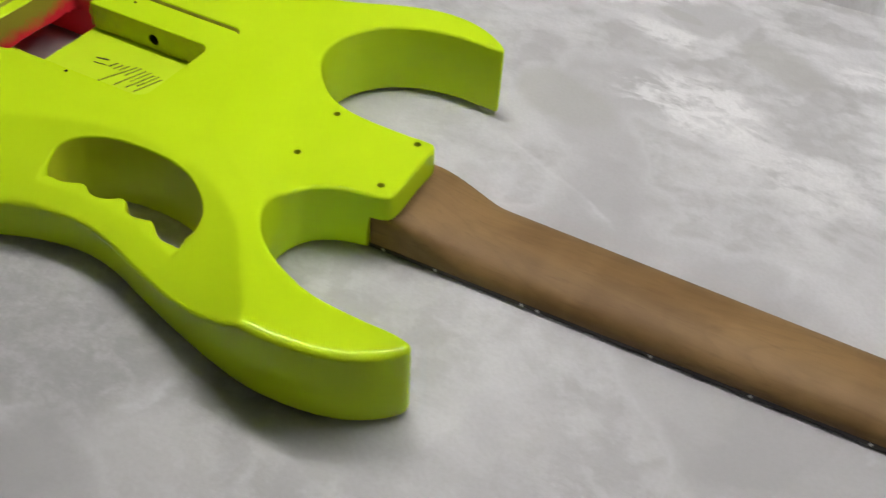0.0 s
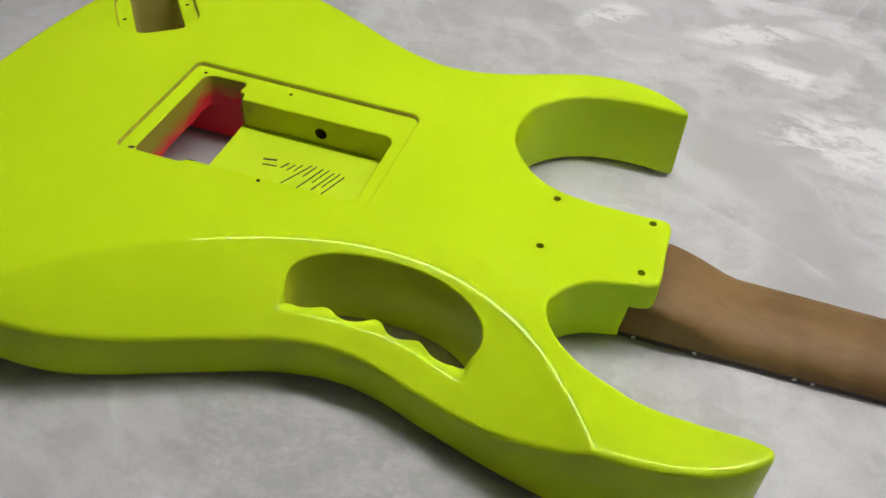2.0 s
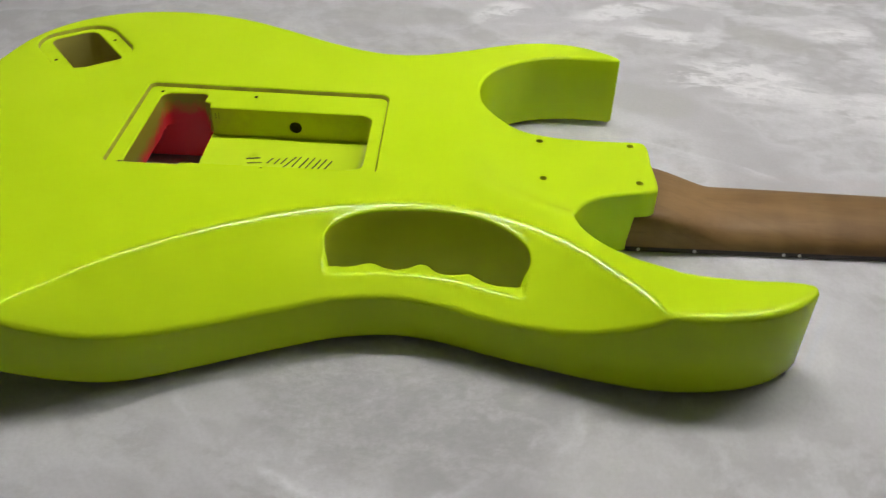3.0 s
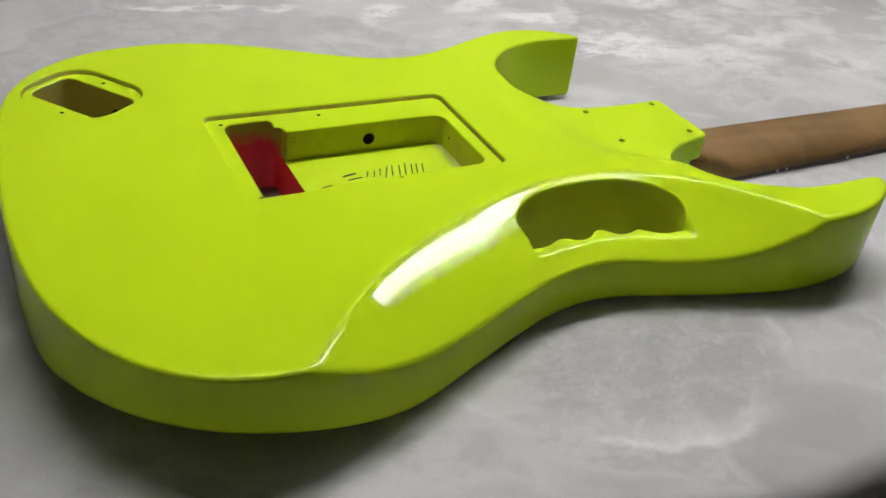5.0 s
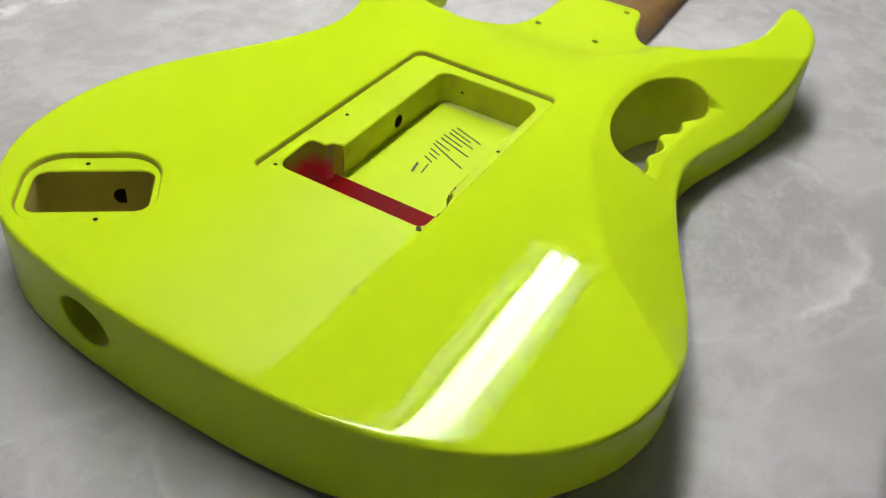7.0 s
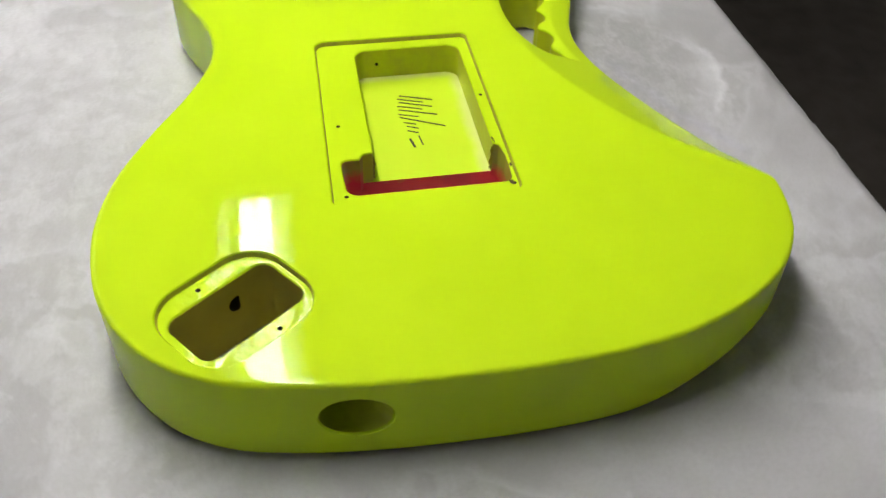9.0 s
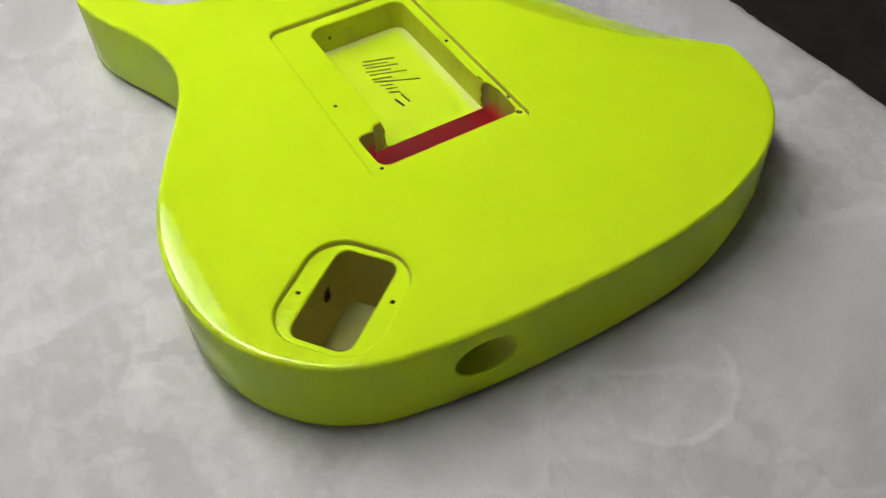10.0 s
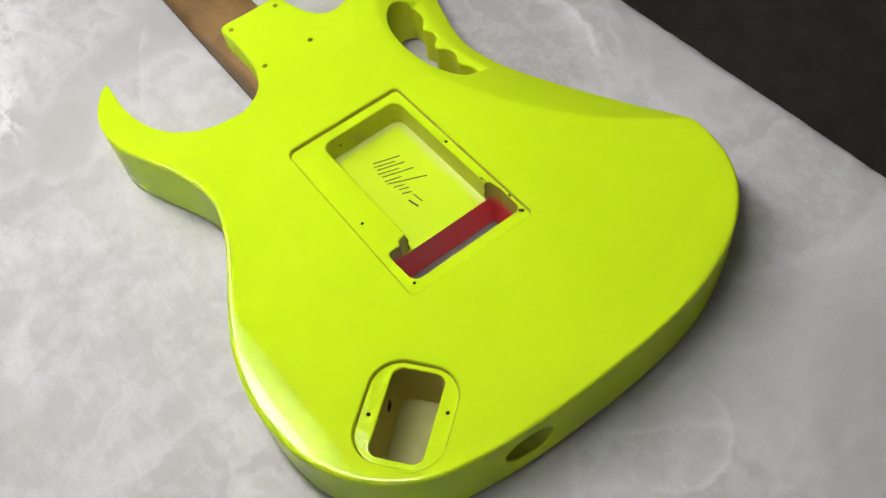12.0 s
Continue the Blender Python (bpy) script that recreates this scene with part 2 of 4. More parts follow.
_dark = _m.math("MULTIPLY", _mask, _m.ramp(_brush, [(0.46, 0), (0.68, 0.45)]))
_base = _m.mix(_m.math("MULTIPLY", _dark, 0.65), _base, (0.41, 0.40, 0.41))
# the veins come and go
_gap = _m.ramp(_m.noise(9, 3, 0.5, _m.coords((1, 1, 0), (0, 0, 0.2))), [(0.46, 0), (0.62, 1)])
_base = _m.mix(_m.math("MULTIPLY", _gap, _m.ramp(_arc_a, [(0.455, 0), (0.474, 0.50), (0.500, 0.26), (0.550, 0)])), _base, (0.76, 0.755, 0.79))
_base = _m.mix(_m.math("MULTIPLY", _gap, _m.ramp(_arc_b, [(0.400, 0), (0.440, 0.24), (0.458, 0.45), (0.472, 0)])), _base, (0.74, 0.735, 0.77))
_base = _m.mix(_m.math("MULTIPLY", _gap, _m.ramp(_arc_b, [(0.556, 0), (0.568, 0.22), (0.62, 0)])), _base, (0.42, 0.41, 0.425))


def rub_mark(base, cx, cy, r, middle, half, strength, width):
    """A pale curved rub mark, part of a ring, crisp outside and fading inwards."""
    away = _m.t.nodes.new("ShaderNodeVectorMath")
    away.operation = "SUBTRACT"
    _m.link(_flat, away.inputs[0])
    away.inputs[1].default_value = (cx, cy, 0.0)
    size = _m.t.nodes.new("ShaderNodeVectorMath")
    size.operation = "LENGTH"
    _m.link(away.outputs["Vector"], size.inputs[0])
    unit = _m.t.nodes.new("ShaderNodeVectorMath")
    unit.operation = "NORMALIZE"
    _m.link(away.outputs["Vector"], unit.inputs[0])
    along = _m.t.nodes.new("ShaderNodeVectorMath")
    along.operation = "DOT_PRODUCT"
    _m.link(unit.outputs["Vector"], along.inputs[0])
    along.inputs[1].default_value = (math.cos(radians(middle)), math.sin(radians(middle)), 0.0)
    wob = _m.math("MULTIPLY", _m.math("SUBTRACT", _m.noise(17, 6, 0.6, _flat), 0.5), 4.0 * width)
    d = _m.math("SUBTRACT", _m.math("ADD", size.outputs["Value"], wob), r)
    ring = _m.ramp(_m.math("ADD", _m.math("MULTIPLY", d, 0.5 / width), 0.75), [(0.0, 0), (0.50, 0.45), (0.74, 1.0), (1.0, 0)], True)
    c0, c1 = math.cos(radians(half * 1.25)), math.cos(radians(half * 0.75))
    span = _m.ramp(_m.math("DIVIDE", _m.math("SUBTRACT", along.outputs["Value"], c0), c1 - c0), [(0.0, 0), (1.0, 1)], True)
    worn = _m.ramp(_clump, [(0.38, 0.15), (0.58, 1.0)])
    fac = _m.math("MULTIPLY", _m.math("MULTIPLY", ring, span), _m.math("MULTIPLY", worn, strength))
    return _m.mix(fac, base, (0.82, 0.815, 0.845))


for _mark in ((-0.1035, -0.1912, 0.459, 78, 17, 0.45, 0.010), (-0.1827, -0.0655, 0.1345, -116, 33, 0.75, 0.009), (-0.1883, -0.1334, 0.0664, -53, 48, 0.45, 0.009),
              (-0.4868, -0.0159, 0.0319, -165, 75, 0.65, 0.0055), (-0.1475, -0.1949, 0.2955, 65, 8, 0.45, 0.005)):
    _base = rub_mark(_base, *_mark)
# single patches of the print: pale brushed clouds, plain greys and one dark mottled field
_warp = _m.node("ShaderNodeTexNoise", Scale=16.0, Detail=6.0, Roughness=0.6)
_m.link(_flat, _warp.inputs["Vector"])


def print_patch(base, cx, cy, rx, ry, turn, colour, strength, soft=0.3, rag=0.035, brushed=None):
    """One ragged elliptical patch of the print, filled evenly or with brushed flecks."""
    mid = _m.t.nodes.new("ShaderNodeVectorMath")
    mid.operation = "SUBTRACT"
    _m.link(_warp.outputs["Color"], mid.inputs[0])
    mid.inputs[1].default_value = (0.5, 0.5, 0.5)
    move = _m.t.nodes.new("ShaderNodeVectorMath")
    move.operation = "MULTIPLY_ADD"
    _m.link(mid.outputs["Vector"], move.inputs[0])
    move.inputs[1].default_value = (rag, rag, 0.0)
    _m.link(_flat, move.inputs[2])
    fit = _m.t.nodes.new("ShaderNodeMapping")
    fit.vector_type = "TEXTURE"
    fit.inputs["Location"].default_value = (cx, cy, 0.0)
    fit.inputs["Rotation"].default_value = (0.0, 0.0, radians(turn))
    fit.inputs["Scale"].default_value = (rx, ry, 1.0)
    _m.link(move.outputs["Vector"], fit.inputs["Vector"])
    size = _m.t.nodes.new("ShaderNodeVectorMath")
    size.operation = "LENGTH"
    _m.link(fit.outputs["Vector"], size.inputs[0])
    fac = _m.ramp(_m.math("MULTIPLY", size.outputs["Value"], 0.5), [(0.5 * (1 - soft), strength), (0.5 * (1 + 0.3 * soft), 0.0)], True)
    if brushed is not None:
        fac = _m.math("MULTIPLY", fac, brushed)
    return _m.mix(fac, base, colour)


_streaks = _m.ramp(_m.noise(44, 6, 0.66, _m.coords((0.75, 1.35, 0), (0, 0, 0.35)), 0.5), [(0.42, 0.05), (0.53, 1.0)])
_flecks = _m.ramp(_m.noise(230, 6, 0.75, _m.coords((0.8, 1.2, 0), (0, 0, -0.5)), 0.4), [(0.38, 0.25), (0.60, 1.0)])
PALE, PLAIN_GREY, DARK_GREY = (0.93, 0.925, 0.95), (0.50, 0.495, 0.49), (0.34, 0.34, 0.335)
_base = print_patch(_base, -0.197, -0.150, 0.080, 0.040, -15, DARK_GREY, 0.55, 0.40, 0.036, _flecks)
_base = print_patch(_base, -0.103, -0.178, 0.036, 0.026, -12, (0.62, 0.61, 0.62), 0.55, 0.45, 0.034)
for _x, _y, _rx, _ry, _turn, _k in ((-0.300, 0.330, 0.060, 0.010, -10, 0.95), (-0.228, 0.312, 0.022, 0.012, 20, 0.95), (-0.150, 0.292, 0.034, 0.016, 35, 0.95), (-0.050, 0.304, 0.055, 0.016, 22, 0.95),
                                    (0.122, 0.278, 0.032, 0.016, 25, 0.95), (0.020, 0.186, 0.062, 0.034, -8, 0.85), (0.095, 0.148, 0.050, 0.030, -20, 0.55), (0.175, 0.175, 0.060, 0.030, 10, 0.55),
                                    (0.235, 0.105, 0.070, 0.035, -15, 0.40), (-0.020, 0.255, 0.040, 0.014, -25, 0.95)):
    _base = print_patch(_base, _x, _y, _rx, _ry, _turn, PALE, _k, 0.5, 0.040, _streaks)
for _x, _y, _rx, _ry, _turn, _k in ((-0.052, 0.150, 0.042, 0.024, -30, 0.65), (0.060, 0.262, 0.038, 0.024, -25, 0.7), (-0.018, 0.286, 0.022, 0.007, -15, 0.6), (-0.230, 0.275, 0.060, 0.022, 5, 0.5)):
    _base = print_patch(_base, _x, _y, _rx, _ry, _turn, PLAIN_GREY, _k, 0.35, 0.030)
_base = _m.mix(_m.ramp(_grit, [(0.40, 0), (0.68, 0.19)]), _base, (0.36, 0.355, 0.36))
_m.color(_base)
_m.bump(_m.mix(_mask, _m.mix(0.75, _mott, 0.5), _m.mix(0.5, _brush, _grit)), 0.30, 0.0009)
_m.rough(_m.ramp(_mott, [(0.4, 0.55), (0.65, 0.42)]))
# light spreads a little way through the soft pile
_m.b.subsurface_method = "BURLEY"
_m.b.inputs["Subsurface Weight"].default_value = 0.6
_m.b.inputs["Subsurface Radius"].default_value = (1.0, 1.0, 1.0)
_m.b.inputs["Subsurface Scale"].default_value = 0.012
MAT_SHEET = _m.m

_m = Mat("dark_floor", rough=0.75)
_m.color(_m.mix(_m.ramp(_m.noise(9, 6, 0.65), [(0.35, 0), (0.7, 1)]), (0.057, 0.049, 0.041), (0.096, 0.081, 0.069)))
_m.bump(_m.noise(120, 4), 0.3, 0.002)
MAT_FLOOR = _m.m

_m = Mat("painted_wall", rough=0.8)
_m.color(_m.mix(_m.noise(3, 5), (0.80, 0.79, 0.765), (0.74, 0.73, 0.705)))
_m.bump(_m.noise(180, 3), 0.1, 0.001)
MAT_WALL = _m.m

_m = Mat("ceiling_paint", rough=0.9)
_m.color(_m.mix(_m.noise(4, 4), (0.82, 0.82, 0.79), (0.77, 0.77, 0.745)))
MAT_CEIL = _m.m

_m = Mat("dark_panel_wall", rough=0.7)
_m.color(_m.mix(_m.noise(5, 5, 0.6, _m.coords((1, 1, 8))), (0.50, 0.47, 0.435), (0.44, 0.41, 0.375)))
_m.bump(_m.noise(90, 4), 0.1, 0.001)
MAT_DARK = _m.m

_m = Mat("white_enamel", rough=0.35)
_m.color(_m.mix(_m.noise(12, 3), (0.84, 0.84, 0.82), (0.78, 0.78, 0.765)))
MAT_ENAMEL = _m.m

_m = Mat("table_wood", rough=0.6)
_m.color(_m.mix(_m.noise(8, 6, 0.6, _m.coords((1, 10, 10))), (0.22, 0.15, 0.09), (0.14, 0.09, 0.05)))
MAT_TABLE = _m.m

_m = Mat("lit_tube", rough=0.4)
_m.color((0.9, 0.9, 0.9))
_m.b.inputs["Emission Color"].default_value = (1.0, 0.975, 0.945, 1)
_m.b.inputs["Emission Strength"].default_value = TUBE_POWER
MAT_TUBE = _m.m

_m = Mat("sheen_panel_glow", rough=0.5)
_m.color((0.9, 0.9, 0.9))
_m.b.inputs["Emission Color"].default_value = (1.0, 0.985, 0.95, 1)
# glow faded by position to shape the sheen on the guitar's back
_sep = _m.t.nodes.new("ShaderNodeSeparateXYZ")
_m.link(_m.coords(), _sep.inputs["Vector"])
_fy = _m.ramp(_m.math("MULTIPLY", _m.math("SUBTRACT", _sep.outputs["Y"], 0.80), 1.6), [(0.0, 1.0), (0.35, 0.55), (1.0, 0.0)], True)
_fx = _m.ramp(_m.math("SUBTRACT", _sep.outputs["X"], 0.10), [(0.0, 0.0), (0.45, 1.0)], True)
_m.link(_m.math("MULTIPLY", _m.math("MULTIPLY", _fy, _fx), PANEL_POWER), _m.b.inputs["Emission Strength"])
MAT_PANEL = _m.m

# ---- mesh helpers ----


def finish(name, verts, faces, mat, parent=None, label="", smooth=40, mats=None, index=None):
    me = bpy.data.meshes.new(name)
    me.from_pydata([tuple(map(float, v)) for v in verts], [], [tuple(int(i) for i in f) for f in faces])
    for m in mats or [mat]:
        me.materials.append(m)
    if index is not None:
        me.polygons.foreach_set("material_index", index)
    bm = bmesh.new()
    bm.from_mesh(me)
    bmesh.ops.remove_doubles(bm, verts=bm.verts, dist=1e-6)
    bmesh.ops.recalc_face_normals(bm, faces=bm.faces)
    bm.to_mesh(me)
    bm.free()
    if smooth:
        me.polygons.foreach_set("use_smooth", [True] * len(me.polygons))
        me.set_sharp_from_angle(angle=radians(smooth))
    ob = new(name, me)
    if parent is not None:
        ob.parent = parent
    if label:
        tagged(ob, label)
    return ob


def part(name, bm, material, parent, label="", smooth=40):
    """Links a bmesh as one mesh object under a thing or a part."""
    me = bpy.data.meshes.new(name)
    bm.to_mesh(me)
    bm.free()
    me.materials.append(material)
    if smooth:
        me.polygons.foreach_set("use_smooth", [True] * len(me.polygons))
        me.set_sharp_from_angle(angle=radians(smooth))
    ob = new(name, me)
    ob.parent = parent
    if label:
        tagged(ob, label)
    return ob


def box_bm(lo, hi, bevel=0.0, segments=2):
    bm = bmesh.new()
    bmesh.ops.create_cube(bm, size=1)
    for v in bm.verts:
        v.co = Vector([lo[i] + (v.co[i] + 0.5) * (hi[i] - lo[i]) for i in range(3)])
    if bevel:
        bmesh.ops.bevel(bm, geom=bm.edges[:], offset=bevel, segments=segments, profile=0.5, affect="EDGES")
    return bm


def cyl_bm(a, b, r, n=16, r2=None):
    a, b = Vector(a), Vector(b)
    bm = bmesh.new()
    bmesh.ops.create_cone(bm, cap_ends=True, segments=n, radius1=r, radius2=r if r2 is None else r2, depth=(b - a).length)
    bmesh.ops.transform(bm, matrix=Matrix.Translation((a + b) / 2) @ (b - a).to_track_quat("Z", "Y").to_matrix().to_4x4(), verts=bm.verts)
    return bm


def spline(points, step, closed=False):
    """A Catmull-Rom curve (centripetal) through the points, sampled at about that step."""
    p = np.array(points, float)
    n = len(p)
    if closed:
        q = np.vstack([p[-1], p, p[0], p[1]])
        count = n
    else:
        q = np.vstack([2 * p[0] - p[1], p, 2 * p[-1] - p[-2]])
        count = n - 1
    out = []
    for i in range(count):
        a, b, c, d = q[i:i + 4]
        t0 = 0.0
        t1 = t0 + max(np.linalg.norm(b - a), 1e-9) ** 0.5
        t2 = t1 + max(np.linalg.norm(c - b), 1e-9) ** 0.5
        t3 = t2 + max(np.linalg.norm(d - c), 1e-9) ** 0.5
        m = max(2, int(round(np.linalg.norm(c - b) / step)))
        for t in np.linspace(t1, t2, m, endpoint=False):
            a1 = (t1 - t) / (t1 - t0) * a + (t - t0) / (t1 - t0) * b
            a2 = (t2 - t) / (t2 - t1) * b + (t - t1) / (t2 - t1) * c
            a3 = (t3 - t) / (t3 - t2) * c + (t - t2) / (t3 - t2) * d
            b1 = (t2 - t) / (t2 - t0) * a1 + (t - t0) / (t2 - t0) * a2
            b2 = (t3 - t) / (t3 - t1) * a2 + (t - t1) / (t3 - t1) * a3
            out.append((t2 - t) / (t2 - t1) * b1 + (t - t1) / (t2 - t1) * b2)
    if not closed:
        out.append(p[-1])
    return np.array(out)


def area2(p):
    x, y = p[:, 0], p[:, 1]
    return float(np.sum(x * np.roll(y, -1) - np.roll(x, -1) * y))


def ccw(p):
    return p if area2(p) > 0 else p[::-1].copy()


def offset(p, d):
    """A counter-clockwise closed loop moved inwards by d."""
    e = np.roll(p, -1, 0) - p
    n = np.stack([-e[:, 1], e[:, 0]], 1)
    n /= np.linalg.norm(n, axis=1)[:, None] + 1e-12
    m = n + np.roll(n, 1, 0)
    m /= np.maximum(np.sum(m * n, 1), 0.35)[:, None]
    return p + m * d


def inside(q, loop):
    x, y = q[:, 0][:, None], q[:, 1][:, None]
    x0, y0 = loop[:, 0][None], loop[:, 1][None]
    x1, y1 = np.roll(loop[:, 0], -1)[None], np.roll(loop[:, 1], -1)[None]
    cond = (y0 > y) != (y1 > y)
    xi = x0 + (y - y0) * (x1 - x0) / np.where(y1 == y0, 1e-15, y1 - y0)
    return (np.sum(cond & (x < xi), 1) % 2) == 1


def far_from(q, loop, d):
    keep = np.ones(len(q), bool)
    for s in range(0, len(q), 2000):
        dd = np.min(np.linalg.norm(q[s:s + 2000, None] - loop[None], axis=2), 1)
        keep[s:s + 2000] = dd > d
    return keep


def sheet(outer, holes, zf, extra=None):
    """Triangles of the region inside outer and outside the holes, lifted by zf; extra: inner points."""
    from mathutils.geometry import delaunay_2d_cdt
    pts, edges = [], []
    for loop in [outer, *holes]:
        s = len(pts)
        pts += [Vector((float(a), float(b))) for a, b in loop]
        edges += [(s + i, s + (i + 1) % len(loop)) for i in range(len(loop))]
    if extra is not None and len(extra):
        keep = inside(extra, outer) & far_from(extra, outer, 0.0011)
        for hole in holes:
            keep &= ~inside(extra, hole) & far_from(extra, hole, 0.0009)
        pts += [Vector((float(a), float(b))) for a, b in extra[keep]]
    v, _, f, *_ = delaunay_2d_cdt(pts, edges, [], 0, 1e-7)
    v = np.array([(a.x, a.y) for a in v])
    f = np.array([t for t in f if len(t) == 3])
    c = v[f].mean(1)
    ok = inside(c, outer)
    for hole in holes:
        ok &= ~inside(c, hole)
    f = f[ok]
    z = zf(v[:, 0], v[:, 1])
    return np.column_stack([v, z]), f


class Soup:
    """Collects vertices and faces of one mesh."""

    def __init__(self):
        self.v, self.f, self.i = [], [], []

    def add(self, v, f, index=0):
        s = len(self.v)
        self.v += [tuple(a) for a in np.asarray(v, float)]
        self.f += [tuple(int(k) + s for k in t) for t in f]
        self.i += [index] * len(f)

    def strip(self, a, b, index=0, closed=True):
        n = len(a)
        m = n if closed else n - 1
        self.add(np.vstack([a, b]), [(k, (k + 1) % n, n + (k + 1) % n, n + k) for k in range(m)], index)


def lift(loop, z):
    return np.column_stack([loop, np.full(len(loop), z) if np.isscalar(z) else z])


def circle(x, y, r, n=12):
    a = np.linspace(0, 2 * math.pi, n, endpoint=False)
    return np.column_stack([x + r * np.cos(a), y + r * np.sin(a)])


def ellipse(x, y, rx, ry, n=32):
    a = np.linspace(0, 2 * math.pi, n, endpoint=False)
    return np.column_stack([x + rx * np.cos(a), y + ry * np.sin(a)])


def round_poly(corners, step=0.0012):
    """A counter-clockwise polygon with its corners (x, y, radius) rounded."""
    out, n = [], len(corners)
    for i in range(n):
        p0, p, p1 = (np.array(corners[(i + k) % n][:2], float) for k in (-1, 0, 1))
        r = corners[i][2]
        a, b = p0 - p, p1 - p
        la, lb = np.linalg.norm(a), np.linalg.norm(b)
        a, b = a / la, b / lb
        half = math.acos(max(-1, min(1, float(a @ b)))) / 2
        d = min(r / math.tan(half), 0.49 * la, 0.49 * lb)
        r = d * math.tan(half)
        mid = (a + b) / np.linalg.norm(a + b)
        c = p + mid * r / math.sin(half)
        s, e = p + a * d - c, p + b * d - c
        t0 = math.atan2(s[1], s[0])
        dt = (math.atan2(e[1], e[0]) - t0 + math.pi) % (2 * math.pi) - math.pi
        m = max(3, int(abs(dt) * r / step))
        out += [c + r * np.array([math.cos(t0 + dt * k / m), math.sin(t0 + dt * k / m)]) for k in range(m + 1)]
    out = np.array(out)
    dense = []
    for i in range(len(out)):
        a, b = out[i], out[(i + 1) % len(out)]
        m = max(1, int(np.linalg.norm(b - a) / 0.004))
        dense += [a + (b - a) * k / m for k in range(m)]
    return ccw(np.array(dense))


# ---- room ----


def slab(name, lo, hi, mat, kind="structure"):
    ob = part(name, box_bm(lo, hi), mat, None, smooth=0)
    return tagged(ob, kind=kind)


ROOM = (-2.2, 2.2, -1.9, 1.75, -0.9, 1.5)
x0, x1, y0, y1, z0, z1 = ROOM
tagged(slab("floor", (x0, y0, z0 - 0.1), (x1, y1, z0), MAT_FLOOR), "dark grey-brown bare workshop floor", "floor")
tagged(slab("ceiling", (x0, y0, z1), (x1, y1, z1 + 0.1), MAT_CEIL), "plain pale ceiling", "ceiling")
tagged(slab("wall_north", (x0, y1, z0), (x1, y1 + 0.1, z1), MAT_WALL), "plain off-white painted wall", "wall")
tagged(slab("wall_south", (x0, y0 - 0.1, z0), (x1, y0, z1), MAT_DARK), "plain pale grey-brown panelled wall", "wall")
tagged(slab("wall_east", (x1, y0 - 0.1, z0), (x1 + 0.1, y1 + 0.1, z1), MAT_WALL), "plain off-white painted wall", "wall")
tagged(slab("wall_west", (x0 - 0.1, y0 - 0.1, z0), (x0, y1 + 0.1, z1), MAT_DARK), "plain pale grey-brown panelled wall", "wall")

# ---- bench light over the table ----


def bench_light():
    top = new("bench_light")
    tagged(top, "twin-tube fluorescent bench light with a white reflector hood, lit", "lamp")
    xa, xb, y, z = -0.49, 0.41, 0.1362, 0.68
    part("spine", box_bm((xa - 0.01, y - 0.0245, z + 0.0255), (xb + 0.01, y + 0.0245, z + 0.05), 0.002), MAT_ENAMEL, top)
    for side in (-1, 1):
        s = Soup()
        # one wing joins the spine, the other hangs off the end plates with a gap between
        under = [(0.0420, 0.0285), (0.0600, 0.0205)] if side > 0 else [(0.0262, 0.0250), (0.0520, 0.0165)]
        prof = under + [(p + 0.0006, q + 0.0014) for p, q in under[::-1]]
        a = np.array([(xa - 0.01, y + side * p, z + q) for p, q in prof])
        b = np.array([(xb + 0.01, y + side * p, z + q) for p, q in prof])
        s.strip(a, b)
        for ring in (a, b):
            s.add(ring, [tuple(range(len(prof)))])
        finish("reflector_wing", s.v, s.f, MAT_ENAMEL, top, smooth=20)
    for x in (xa - 0.0085, xb + 0.0085):
        part("end_plate", box_bm((x - 0.0015, y - 0.053, z + 0.002), (x + 0.0015, y + 0.063, z + 0.05), 0.0005), MAT_ENAMEL, top)
    for dy in (-0.0136, 0.0136):
        part("tube", cyl_bm((xa, y + dy, z + 0.012), (xb, y + dy, z + 0.012), 0.0098, 24), MAT_TUBE, top, "glowing white fluorescent tube")
        for x in (xa, xb):
            d = 0.007 if x == xa else -0.007
            part("socket", cyl_bm((x - d, y + dy, z + 0.012), (x, y + dy, z + 0.012), 0.0115, 16), MAT_ENAMEL, top)
    for x in (xa + 0.08, xb - 0.08):
        part("cord", cyl_bm((x, y, z + 0.05), (x, y, z1), 0.0025, 8), MAT_ENAMEL, top)


bench_light()


def sheen_panel(xa, xb, ya, yb, diffuser, label):
    """An added glowing panel in a white frame under the ceiling."""
    top = new("sheen_panel")
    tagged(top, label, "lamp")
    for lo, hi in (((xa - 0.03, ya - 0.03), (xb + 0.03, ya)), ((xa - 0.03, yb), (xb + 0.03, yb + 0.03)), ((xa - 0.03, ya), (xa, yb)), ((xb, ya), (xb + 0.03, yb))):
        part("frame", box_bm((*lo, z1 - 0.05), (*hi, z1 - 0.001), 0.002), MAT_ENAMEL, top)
    part("diffuser", box_bm((xa + 0.0005, ya + 0.0005, z1 - 0.045), (xb - 0.0005, yb - 0.0005, z1 - 0.03)), diffuser, top, "glowing white face of the added panel", smooth=0)


# added panel, out of view, for the pale sheen and some fill light
sheen_panel(0.10, 2.00, 0.81, 1.46, MAT_PANEL, "added glowing panel under the ceiling, for the sheen on the guitar")

# ---- table ----
TABLE = (-1.05, 0.95, -0.2430, 0.392)
TABLE_Z = 0.0028


